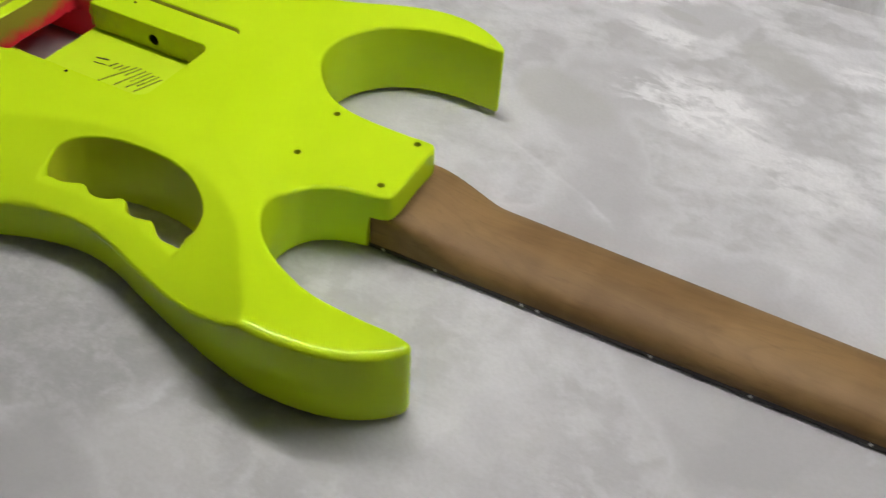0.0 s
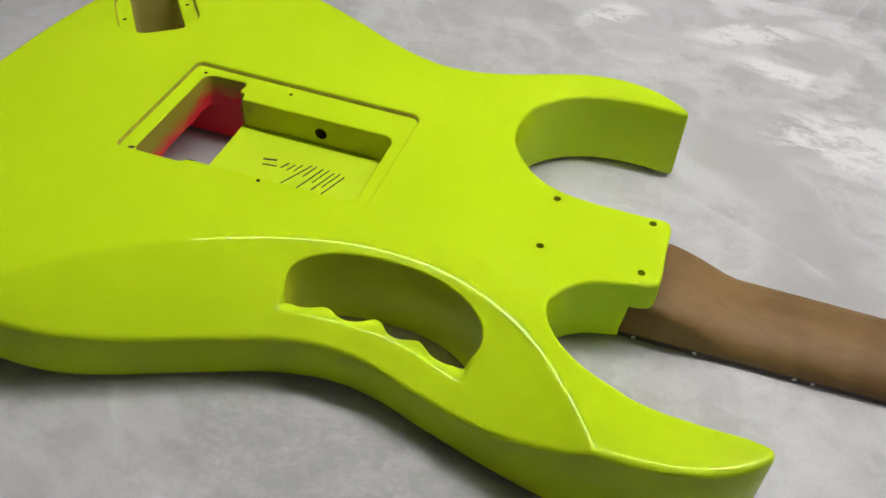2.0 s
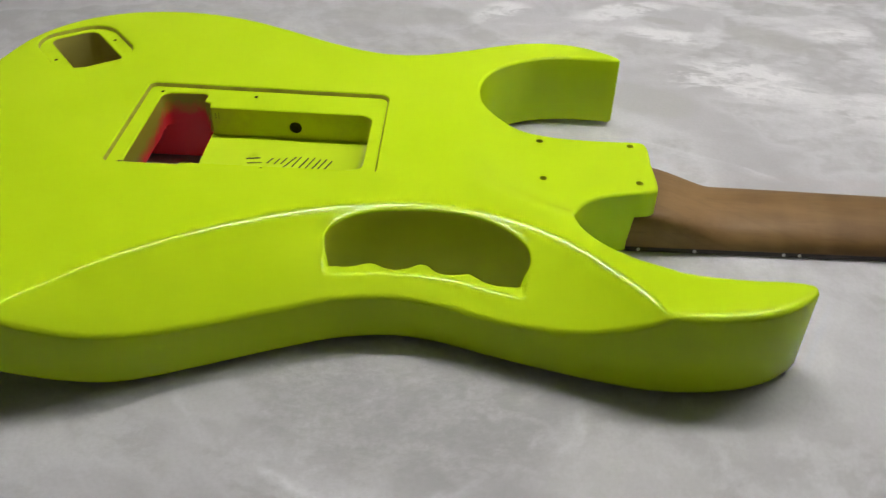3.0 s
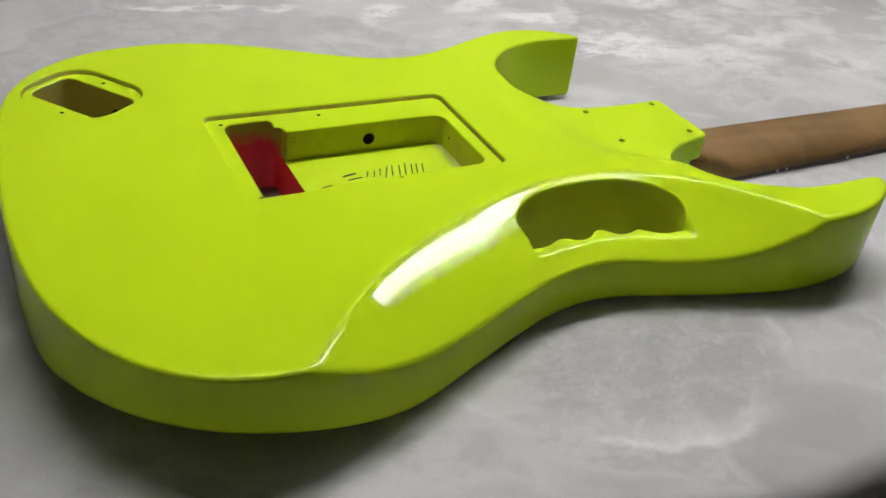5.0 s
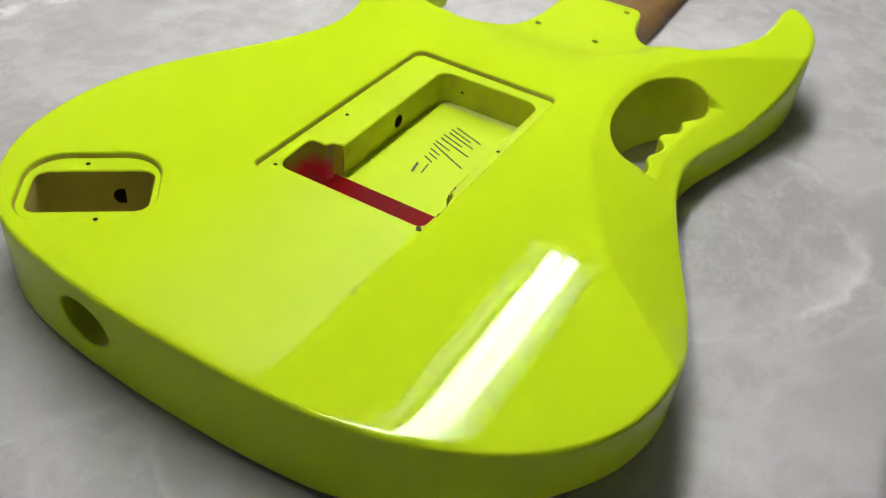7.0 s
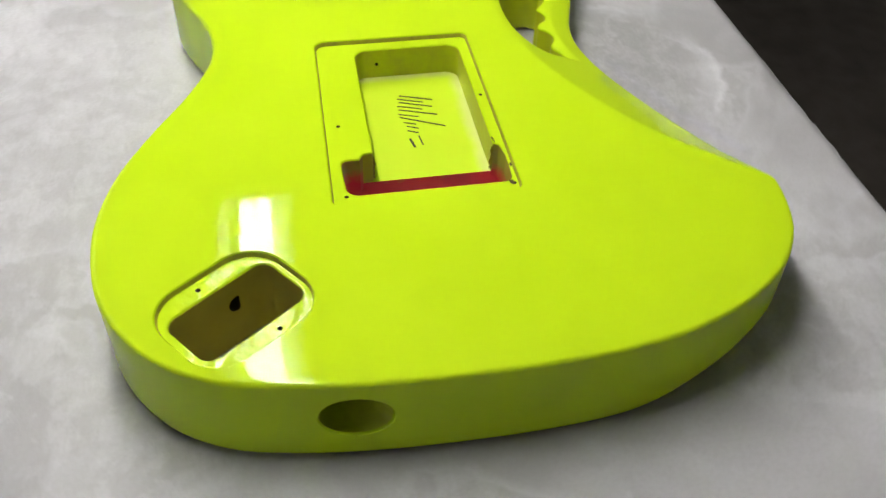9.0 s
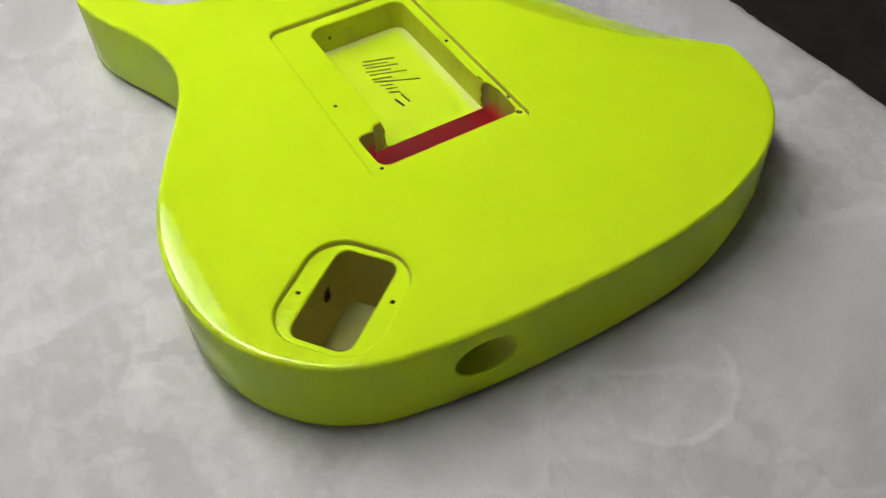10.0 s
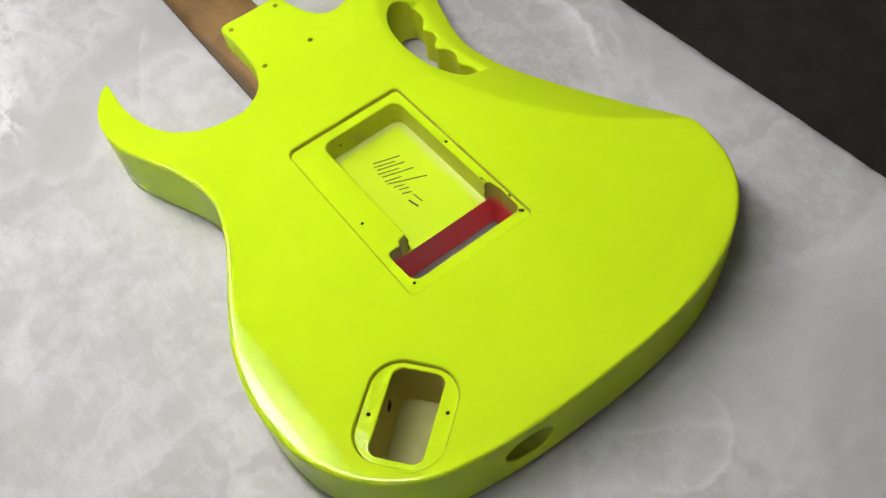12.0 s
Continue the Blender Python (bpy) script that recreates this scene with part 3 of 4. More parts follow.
def table():
    top = new("table")
    tagged(top, "plain wooden work table under a marbled sheet", "table")
    xa, xb, ya, yb = TABLE
    part("tabletop", box_bm((xa + 0.01, ya + 0.008, -0.035), (xb - 0.01, yb - 0.008, TABLE_Z - 0.0045), 0.003), MAT_TABLE, top)
    for x in (xa + 0.06, xb - 0.12):
        for y in (ya + 0.05, yb - 0.11):
            part("leg", box_bm((x, y, -0.9), (x + 0.06, y + 0.06, -0.035), 0.003), MAT_TABLE, top)


table()


def sheet_profile(n_edge=10):
    """The section of the sheet across the table: a drop at one side and a rolled border at the other."""
    xa, xb, ya, yb = TABLE
    pts = [(ya - 0.004, -0.10), (ya - 0.003, -0.05), (ya - 0.001, -0.030), (ya - 0.0003, -0.021)]
    r = 0.016
    pts += [(ya + r - r * math.cos(a), -r + r * math.sin(a)) for a in np.linspace(0.15, math.pi / 2, n_edge)]
    pts += [(y, 0.0) for y in np.arange(ya + r + 0.004, -0.165, 0.005)] + [(y, 0.0) for y in np.arange(-0.160, 0.355, 0.014)]
    pts += [(0.360, 0.0), (0.3645, 0.0006)]
    r = 0.0135
    pts += [(0.381 - r * 1.25 * math.cos(a), 0.0005 + r * math.sin(a)) for a in np.linspace(0.25, math.pi - 0.2, 12)]
    pts += [(0.3985, -0.02), (0.399, -0.08)]
    return pts


def marbled_sheet():
    prof = sheet_profile()
    xs = np.concatenate([np.arange(TABLE[0] - 0.002, -0.60, 0.014), np.arange(-0.60, 0.12, 0.005), np.arange(0.12, TABLE[1] + 0.003, 0.014)])
    v, f = [], []
    m = len(prof)
    for x in xs:
        for y, z in prof:
            edge = max(0.0, 1 - (y - TABLE[2]) / 0.07) + max(0.0, 1 - (0.40 - y) / 0.06)
            far = max(0.0, (abs(x + 0.2) - 0.35) / 0.3)
            amp = min(1.0, edge) * 0.0015 + min(1.0, far) * 0.0006
            w = noise.noise((x * 9, y * 16, 3.1)) + 0.6 * noise.noise((x * 30, y * 34, 7.7)) + 0.35 * noise.noise((x * 70, y * 60, 1.7))
            # sharp little folds along the border beside the guitar
            if y < -0.17:
                k = min(1.0, (-0.17 - y) / 0.045)
                fold = 1 - abs(noise.noise((x * 34 + 0.6 * noise.noise((x * 60, y * 60, 2.0)), y * 26 + x * 14, 9.3))) * 2.6
                fold += 0.5 * (1 - abs(noise.noise((x * 88, y * 70 - x * 30, 4.4))) * 2.6)
                w += 1.5 * k * fold * min(1.0, max(0.1, 0.45 + 1.6 * noise.noise((x * 5.0 + 3.3, y * 3.0, 6.1))))
            v.append((x, y + (0.35 * amp * w if z < -0.004 else 0), TABLE_Z + z + amp * w - (0.0002 if z == 0 else 0)))
    for i in range(len(xs) - 1):
        for j in range(m - 1):
            f.append((i * m + j, (i + 1) * m + j, (i + 1) * m + j + 1, i * m + j + 1))
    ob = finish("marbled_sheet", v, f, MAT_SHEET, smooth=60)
    mod = ob.modifiers.new("thickness", "SOLIDIFY")
    mod.thickness, mod.offset = 0.004, -1
    return tagged(ob, "grey and white marbled sheet draped over the table, edges wrinkled", "table cover")


marbled_sheet()

# ---- guitar ----
Z_TOP, Z_BOT = 0.049, 0.0047
R_EDGE = 0.0020
R_LOW = 0.0030
guitar = new("electric_guitar")
tagged(guitar, "fluorescent yellow electric guitar body with brown neck, unassembled, lying face down", "guitar")

# outline of the body, seen from above, in runs
LOWER_HORN = [(-0.0810, 0.1085), (-0.0815, 0.1115), (-0.0925, 0.1205), (-0.1060, 0.1268), (-0.1230, 0.1295), (-0.1400, 0.1275)]
TREBLE_SIDE = [(-0.1600, 0.1205), (-0.1800, 0.1115), (-0.2020, 0.1043), (-0.2240, 0.1030), (-0.2420, 0.1075), (-0.2620, 0.1160), (-0.2900, 0.1310), (-0.3200, 0.1445)]
TAIL = [(-0.3500, 0.1512), (-0.3730, 0.1510), (-0.3960, 0.1465), (-0.4160, 0.1365), (-0.4330, 0.1210), (-0.4445, 0.1005), (-0.4505, 0.0750),
        (-0.4540, 0.0450), (-0.4555, 0.0080), (-0.4550, -0.0300), (-0.4518, -0.0620), (-0.4455, -0.0870), (-0.4345, -0.1115), (-0.4190, -0.1315), (-0.4000, -0.1445)]
BASS_SIDE = [(-0.3800, -0.1505), (-0.3600, -0.1518), (-0.3380, -0.1490), (-0.3120, -0.1415), (-0.2860, -0.1310), (-0.2540, -0.1175), (-0.2300, -0.1090), (-0.2060, -0.1056),
             (-0.1860, -0.1080), (-0.1650, -0.1145), (-0.1390, -0.1222), (-0.1080, -0.1298)]
UPPER_HORN = [(-0.0880, -0.1327), (-0.0650, -0.1317), (-0.0450, -0.1270), (-0.0300, -0.1185), (-0.0222, -0.1100), (-0.0225, -0.1062), (-0.0300, -0.1040), (-0.0500, -0.1038),
              (-0.0720, -0.1022), (-0.0890, -0.0972), (-0.1040, -0.0895), (-0.1150, -0.0795), (-0.1215, -0.0680), (-0.1222, -0.0560), (-0.1165, -0.0435), (-0.1060, -0.0358)]
HEEL = [(-0.0920, -0.0315), (-0.0800, -0.0288), (-0.0772, -0.0262), (-0.0768, 0.0000), (-0.0768, 0.0165), (-0.0788, 0.0200), (-0.0950, 0.0203), (-0.1150, 0.0208), (-0.1320, 0.0230),
        (-0.1470, 0.0290), (-0.1585, 0.0385), (-0.1660, 0.0505), (-0.1672, 0.0650), (-0.1620, 0.0815), (-0.1500, 0.0955), (-0.1330, 0.1048), (-0.1100, 0.1090), (-0.0900, 0.1085)]
OUTLINE = ccw(spline(LOWER_HORN + TREBLE_SIDE + TAIL + BASS_SIDE + UPPER_HORN + HEEL, 0.0022, closed=True))

# crease of the belly contour: y over x
CREASE = [(-0.366, -0.1515), (-0.346, -0.1305), (-0.326, -0.1110), (-0.300, -0.0925), (-0.273, -0.0780), (-0.245, -0.0665), (-0.215, -0.0592),
          (-0.190, -0.0580), (-0.167, -0.0620), (-0.144, -0.0715), (-0.123, -0.0865), (-0.105, -0.1070), (-0.096, -0.1190), (-0.089, -0.1315)]
CREASE_LINE = spline(CREASE, 0.002)
RIDGE = [(-0.240, -0.0990), (-0.213, -0.0945), (-0.190, -0.0945), (-0.177, -0.0965), (-0.160, -0.1022), (-0.146, -0.1070)]
RIDGE_LINE = spline(RIDGE, 0.002)
ARC = [(-0.095, -0.0750), (-0.120, -0.0660), (-0.136, -0.0570), (-0.152, -0.0480), (-0.168, -0.0350), (-0.178, -0.0180), (-0.181, 0.0040), (-0.179, 0.0300), (-0.172, 0.0560), (-0.10, 0.0640)]
ARC_LINE = spline(ARC, 0.002)


RIM_LINE = np.array(BASS_SIDE + UPPER_HORN[:1])


def contour_height(x, y):
    yc = np.interp(x, CREASE_LINE[:, 0], CREASE_LINE[:, 1], left=-1, right=-1)
    # a sharp crease, below it a face that steepens towards the rim
    s = np.interp(x, (-0.24, -0.20, -0.12), (0.0007, 0.0011, 0.0014))
    d = s * np.logaddexp(0, (yc - y) / s)
    full = np.maximum(yc - np.interp(x, RIM_LINE[:, 0], RIM_LINE[:, 1]), 0.004)
    s0 = np.interp(x, (-0.35, -0.32, -0.295, -0.27, -0.25, -0.23, -0.17), (0.365, 0.362, 0.358, 0.362, 0.374, 0.386, 0.412))
    return Z_TOP - (s0 * d + (0.415 - s0) * d * (np.minimum(d, 1.2 * full) / full) ** 2)


def heel_drop(x, y):
    xa = np.interp(y, ARC_LINE[:, 1], ARC_LINE[:, 0], left=1, right=1)
    k = np.clip((x - xa + 0.004) / 0.046, 0, 1)
    return 0.0068 * (0.65 * k ** 3 * (k * (k * 6 - 15) + 10) + 0.35 * (1 - (1 - k) ** 2))


def rim_roll(x, y):
    """The back falls off very slightly towards its rim."""
    q = np.column_stack([np.atleast_1d(x), np.atleast_1d(y)])
    a = OUTLINE
    e = np.roll(a, -1, 0) - a
    ee = np.sum(e * e, 1)
    d = []
    for i in range(0, len(q), 1000):
        w = q[i:i + 1000, None] - a[None]
        t = np.clip(np.sum(w * e[None], 2) / ee, 0, 1)
        d.append(np.sqrt(np.min(np.sum((w - t[..., None] * e[None]) ** 2, 2), 1)))
    d = np.concatenate(d)
    k = np.clip(1 - d / 0.022, 0, 1)
    w = np.interp(q[:, 0], (-0.448, -0.420), (1.0, 0.0)) * np.interp(q[:, 1], (-0.06, 0.05), (0.3, 1.0))
    # a narrow polished roll along the outer edge of the upper horn
    horn = np.interp(q[:, 0], (-0.094, -0.084), (0.0, 1.0)) * (q[:, 1] < -0.10)
    edge = np.clip(1 - d / 0.0042, 0, 1)
    return (0.00062 * w * k * k * k + 0.0009 * horn * edge * edge).reshape(np.shape(x))


ZS = 0.00045


def top_height(x, y):
    x, y = np.asarray(x, float), np.asarray(y, float)
    z = contour_height(x, y)
    # finger bevel along the grip
    yr = np.interp(x, RIDGE_LINE[:, 0], RIDGE_LINE[:, 1])
    zr = contour_height(x, yr)
    k = np.clip((x + 0.2372) / 0.0015, 0, 1) * np.clip((-0.1462 - x) / 0.0015, 0, 1)
    flat = zr - 0.10 * (y - yr)
    use = (y > yr - 0.004) & (y < -0.0815) & (x > -0.2372) & (x < -0.1462) & (y < yr + 0.0125)
    z = np.where(use, z + (-ZS * np.logaddexp(-z / ZS, -flat / ZS) - z) * k, z)
    return z - heel_drop(x, y) - rim_roll(x, y)


def bottom_height(x, y):
    """The front face, which lies down; a forearm bevel lifts it towards the bass side of the tail."""
    d = (np.asarray(x, float) + 0.322) * -0.526 + (np.asarray(y, float) + 0.145) * -0.851
    s = 0.0045
    return Z_BOT + 0.43 * s * np.logaddexp(0, d / s)


# openings
GRIP_ARC = [(-0.2350, -0.0905), (-0.2375, -0.0840), (-0.2378, -0.0775), (-0.2320, -0.0705), (-0.2180, -0.0640), (-0.2000, -0.0615), (-0.1820, -0.0622), (-0.1660, -0.0662), (-0.1530, -0.0740),
            (-0.1455, -0.0828), (-0.1448, -0.0905), (-0.1495, -0.0970)]
SCALLOPS = [(-0.1530, -0.0988), (-0.1580, -0.0988), (-0.1640, -0.0968), (-0.1690, -0.0928), (-0.1720, -0.0910), (-0.1765, -0.0925), (-0.1815, -0.0935), (-0.1865, -0.0918), (-0.1905, -0.0872), (-0.1945, -0.0862),
            (-0.1995, -0.0900), (-0.2050, -0.0920), (-0.2100, -0.0912), (-0.2150, -0.0883), (-0.2185, -0.0882), (-0.2235, -0.0908), (-0.2285, -0.0922), (-0.2325, -0.0920)]
GRIP = ccw(spline([(x, y - 0.0010) for x, y in GRIP_ARC] + [(x, y + 0.0009) for x, y in SCALLOPS], 0.0013, closed=True))
RECESS = round_poly([(-0.3552, -0.0350, 0.004), (-0.2194, -0.0352, 0.004), (-0.2190, 0.0484, 0.006), (-0.3552, 0.0506, 0.004)])
X_STEP = -0.3175
# the slot was routed in two passes at each end, which left a ridge between two hollows
SLOT_END = [(-0.3176, 0.0335, 0.0018), (-0.3213, 0.0354, 0.0006), (-0.3208, 0.0438, 0.0045), (-0.3270, 0.0441, 0.005), (-0.3465, 0.0434, 0.006)]
SLOT_FOOT = [(-0.3465, -0.0325, 0.004), (-0.3275, -0.0333, 0.002), (-0.3196, -0.0318, 0.0022)]
CAV = round_poly([(X_STEP, -0.0292, 0.0008), (-0.2268, -0.0292, 0.007), (-0.2268, 0.0277, 0.007), (-0.3168, 0.0285, 0.0010), *SLOT_END, *SLOT_FOOT])
SLOT = round_poly([(X_STEP, -0.0292, 0.0008), (X_STEP, 0.0300, 0.0010), *SLOT_END, *SLOT_FOOT])
FRONT = round_poly([(-0.3950, -0.0336, 0.004), (X_STEP, -0.0336, 0.002), (X_STEP, 0.0444, 0.005), (-0.3950, 0.0444, 0.004)])
CC = np.array((-0.4083, 0.0930))
CU, CV = np.array((-0.61, 0.792)), np.array((-0.792, -0.61))


def turned(corners):
    return round_poly([(*(CC + CU * u + CV * w), r) for u, w, r in corners])


C_RECESS = turned([(-0.0285, -0.0245, 0.017), (0.0285, -0.0245, 0.017), (0.0285, 0.0235, 0.017), (-0.0285, 0.0235, 0.017)])
C_CAV = turned([(-0.0252, -0.0145, 0.006), (0.0245, -0.0145, 0.006), (0.0245, 0.0138, 0.006), (-0.0252, 0.0138, 0.006)])
NECK_HOLES = [(-0.135, 0.016), (-0.086, 0.0152), (-0.135, -0.0212), (-0.086, -0.0217)]
LEDGE_HOLES = [(-0.294, 0.0427), (-0.3472, 0.0440), (-0.277, -0.0318), (-0.3485, -0.0325)]
CTRL_HOLES = [(-0.3952, 0.1080), (-0.4203, 0.0770)]
Z_LEDGE, Z_FLOOR, Z_CFLOOR, Z_FRONT = 0.0464, 0.029, 0.0100, 0.0265
STEP_IN = 0.0007
JACK = (0.0522, 0.0288, 0.0105)
JACK_WIDE = 0.0139


def grid(lo, hi, step):
    out = []
    for j, y in enumerate(np.arange(lo[1], hi[1], step * 0.866)):
        for x in np.arange(lo[0] + (step / 2 if j % 2 else 0), hi[0], step):
            out.append((x, y))
    return np.array(out)


def hole_cup(soup, x, y, z, r, depth, index):
    c = circle(x, y, r)
    soup.strip(lift(c, z), lift(circle(x, y, r * 0.9), z - depth), index)
    soup.add(lift(circle(x, y, r * 0.9), z - depth), [tuple(range(12))], index)


def body():
    s = Soup()
    inner = offset(OUTLINE, R_EDGE)
    lip = 0.0006
    grip_top = offset(GRIP, -0.0013)
    rec_top, crec_top = offset(RECESS, -lip), offset(C_RECESS, -lip)
    neck = [circle(x, y, 0.0019) for x, y in NECK_HOLES]
    fine = np.vstack([CREASE_LINE + (0, d) for d in (-0.021, -0.0175, -0.0145, -0.0115, -0.009, -0.007, -0.005, -0.0035, -0.0022, -0.0012, -0.0005, 0.0002, 0.001, 0.0022, 0.004)])
    fine = np.vstack([fine, *[RIDGE_LINE + (0, e) for e in (-0.003, -0.0022, -0.0015, -0.0008, -0.0004, 0, 0.0004, 0.0008, 0.0015)]])
    near_fine = np.vstack([fine, RIDGE_LINE])
    g = grid((-0.46, -0.16), (-0.01, 0.16), 0.0042)
    g = g[far_from(g, near_fine, 0.0016)]
    dense = grid((-0.242, -0.110), (-0.140, -0.080), 0.0014)
    dense = dense[far_from(dense, near_fine, 0.0007)]
    heel = grid((-0.185, -0.075), (-0.10, 0.06), 0.0025)
    g = g[~((g[:, 0] > -0.242) & (g[:, 0] < -0.140) & (g[:, 1] > -0.110) & (g[:, 1] < -0.080))]
    mid = grid((-0.255, -0.080), (-0.130, -0.050), 0.0018)
    mid = mid[far_from(mid, near_fine, 0.0009)]
    g = g[~((g[:, 0] > -0.255) & (g[:, 0] < -0.130) & (g[:, 1] > -0.080) & (g[:, 1] < -0.050))]
    g = g[~((g[:, 0] > -0.185) & (g[:, 0] < -0.10) & (g[:, 1] > -0.075) & (g[:, 1] < 0.06))]
    heel = heel[~((heel[:, 0] < -0.130) & (heel[:, 1] < -0.050))]
    g = np.vstack([g, mid])
    rows = []
    for d in (R_EDGE + 0.0006, R_EDGE + 0.0014, R_EDGE + 0.0032, R_EDGE + 0.0056, R_EDGE + 0.0088, R_EDGE + 0.0125):
        q = offset(OUTLINE, d)
        rows.append(q[far_from(q, OUTLINE, d * 0.94)])
    rows = np.vstack(rows)
    rows = rows[far_from(rows, near_fine, 0.0009)]
    g = g[far_from(g, rows, 0.0018)]
    heel = heel[far_from(heel, rows, 0.0012)]
    dense = dense[far_from(dense, rows, 0.0007)]
    extra = np.vstack([fine, rows, g, dense, heel])
    v, f = sheet(inner, [rec_top, crec_top, grip_top, *neck], top_height, extra)
    s.add(v, f)
    # rounded rim and wall
    zi = top_height(inner[:, 0], inner[:, 1])
    zo = np.minimum(top_height(OUTLINE[:, 0], OUTLINE[:, 1]), zi + 0.001)
    prev = lift(inner, zi)
    for k in range(1, 6):
        a = k / 5 * math.pi / 2
        t = math.sin(a)
        ring = inner + (OUTLINE - inner) * t
        z = zi + (zo - zi) * t - R_EDGE * (1 - math.cos(a))
        cur = lift(ring, z)
        s.strip(prev, cur)
        prev = cur
    is_lip = (OUTLINE[:, 0] > -0.0893) & (np.abs(OUTLINE[:, 1]) < 0.036)
    base = bottom_height(OUTLINE[:, 0], OUTLINE[:, 1])
    zb = np.where(is_lip, 0.0272, base + R_LOW)
    low = lift(OUTLINE, zb)
    n = len(OUTLINE)
    # the strip round the jack hole is cut out and filled with a pierced patch
    jack_cols = [k for k in range(n) if OUTLINE[k, 0] < -0.44 and abs(OUTLINE[k, 1] - JACK[0]) < JACK_WIDE + 0.004]
    jset = set(jack_cols)
    for k in range(n):
        k2 = (k + 1) % n
        if k in jset and k2 in jset:
            continue
        s.add([prev[k], prev[k2], low[k2], low[k]], [(0, 1, 2, 3)])
    cols = sorted(jack_cols, key=lambda k: -OUTLINE[k, 1])
    ys, xs = OUTLINE[cols, 1], OUTLINE[cols, 0]
    loop = ccw(np.vstack([np.column_stack([ys, prev[cols, 2]]), np.column_stack([ys, low[cols, 2]])[::-1]]))
    # the hole is drilled at a slant, so its mouth is wider than it is high
    hole = ellipse(JACK[0], JACK[1], JACK_WIDE, JACK[2], 32)
    rim = ellipse(JACK[0], JACK[1], JACK_WIDE + 0.0008, JACK[2] + 0.0008, 32)
    order = np.argsort(ys)

    def to_wall(yz, d=0.0):
        x = np.interp(yz[:, 0], ys[order], xs[order])
        return np.column_stack([x + d, yz[:, 0], yz[:, 1]])

    pv, pf = sheet(loop, [rim], lambda a, b: a * 0)
    s.add(to_wall(pv[:, :2]), pf)
    s.strip(to_wall(rim), to_wall(hole, 0.0008))
    bore = ellipse(JACK[0] + 0.013, JACK[1], JACK_WIDE * 0.88, JACK[2] * 0.97, 32)
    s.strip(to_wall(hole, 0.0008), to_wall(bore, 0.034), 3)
    s.add(to_wall(bore, 0.034), [tuple(range(32))], 2)
    # lip of the heel and lower rim
    back = OUTLINE.copy()
    back[is_lip, 0] = -0.0893
    s.strip(low, np.column_stack([back, zb]))
    lower = lift(back, base + R_LOW)
    for k in range(n):
        k2 = (k + 1) % n
        if is_lip[k] or is_lip[k2]:
            s.add([(*back[k], zb[k]), (*back[k2], zb[k2]), lower[k2], lower[k]], [(0, 1, 2, 3)])
    binner = back + (inner - OUTLINE) * (R_LOW / R_EDGE)
    prev = lower
    for k in range(1, 4):
        a = k / 3 * math.pi / 2
        ring = back + (binner - back) * (1 - math.cos(a))
        cur = lift(ring, bottom_height(ring[:, 0], ring[:, 1]) + R_LOW * (1 - math.sin(a)))
        s.strip(prev, cur)
        prev = cur
    bottom = np.array([p for i, p in enumerate(binner) if i == 0 or np.linalg.norm(p - binner[i - 1]) > 1e-5])
    v, f = sheet(bottom, [GRIP, FRONT], bottom_height, grid((-0.46, -0.16), (-0.01, 0.16), 0.009))
    s.add(v, f)
    # grip wall with a softened rim
    gz = top_height(grip_top[:, 0], grip_top[:, 1])
    prev = lift(grip_top, gz)
    for k in range(1, 5):
        a = k / 4 * math.pi / 2
        ring = grip_top + (GRIP - grip_top) * math.sin(a)
        cur = lift(ring, gz - 0.0013 * (1 - math.cos(a)))
        s.strip(prev, cur)
        prev = cur
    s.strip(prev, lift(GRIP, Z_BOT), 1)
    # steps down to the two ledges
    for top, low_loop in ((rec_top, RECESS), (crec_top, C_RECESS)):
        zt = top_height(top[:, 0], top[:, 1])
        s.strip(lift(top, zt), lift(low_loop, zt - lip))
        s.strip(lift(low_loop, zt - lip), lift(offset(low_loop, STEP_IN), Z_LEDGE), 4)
    for x, y in NECK_HOLES:
        c = circle(x, y, 0.0019)
        s.strip(lift(c, top_height(c[:, 0], c[:, 1])), lift(circle(x, y, 0.0017), Z_TOP - 0.014), 1)
        s.add(lift(circle(x, y, 0.0017), Z_TOP - 0.014), [tuple(range(12))], 2)
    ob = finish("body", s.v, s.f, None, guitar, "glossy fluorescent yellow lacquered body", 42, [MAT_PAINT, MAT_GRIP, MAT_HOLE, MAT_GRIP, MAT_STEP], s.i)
    return ob


BODY = body()


def ledges():
    s = Soup()
    holes = [circle(x, y, 0.0010) for x, y in LEDGE_HOLES]
    v, f = sheet(offset(RECESS, STEP_IN), [offset(CAV, -0.0006), *holes], lambda a, b: np.full(len(a), Z_LEDGE))
    s.add(v, f)
    s.strip(lift(offset(CAV, -0.0006), Z_LEDGE), lift(CAV, Z_LEDGE - 0.0006))
    for x, y in LEDGE_HOLES:
        hole_cup(s, x, y, Z_LEDGE, 0.0010, 0.006, 1)
    finish("spring_cover_ledge", s.v, s.f, None, BODY, "", 40, [MAT_LEDGE, MAT_HOLE], s.i)
    s = Soup()
    holes = [circle(x, y, 0.0011) for x, y in CTRL_HOLES]
    v, f = sheet(offset(C_RECESS, STEP_IN), [offset(C_CAV, -0.0006), *holes], lambda a, b: np.full(len(a), Z_LEDGE))
    s.add(v, f)
    s.strip(lift(offset(C_CAV, -0.0006), Z_LEDGE), lift(C_CAV, Z_LEDGE - 0.0006))
    for x, y in CTRL_HOLES:
        hole_cup(s, x, y, Z_LEDGE, 0.0011, 0.006, 1)
    finish("control_cover_ledge", s.v, s.f, None, BODY, "", 40, [MAT_LUMPY, MAT_HOLE], s.i)


ledges()


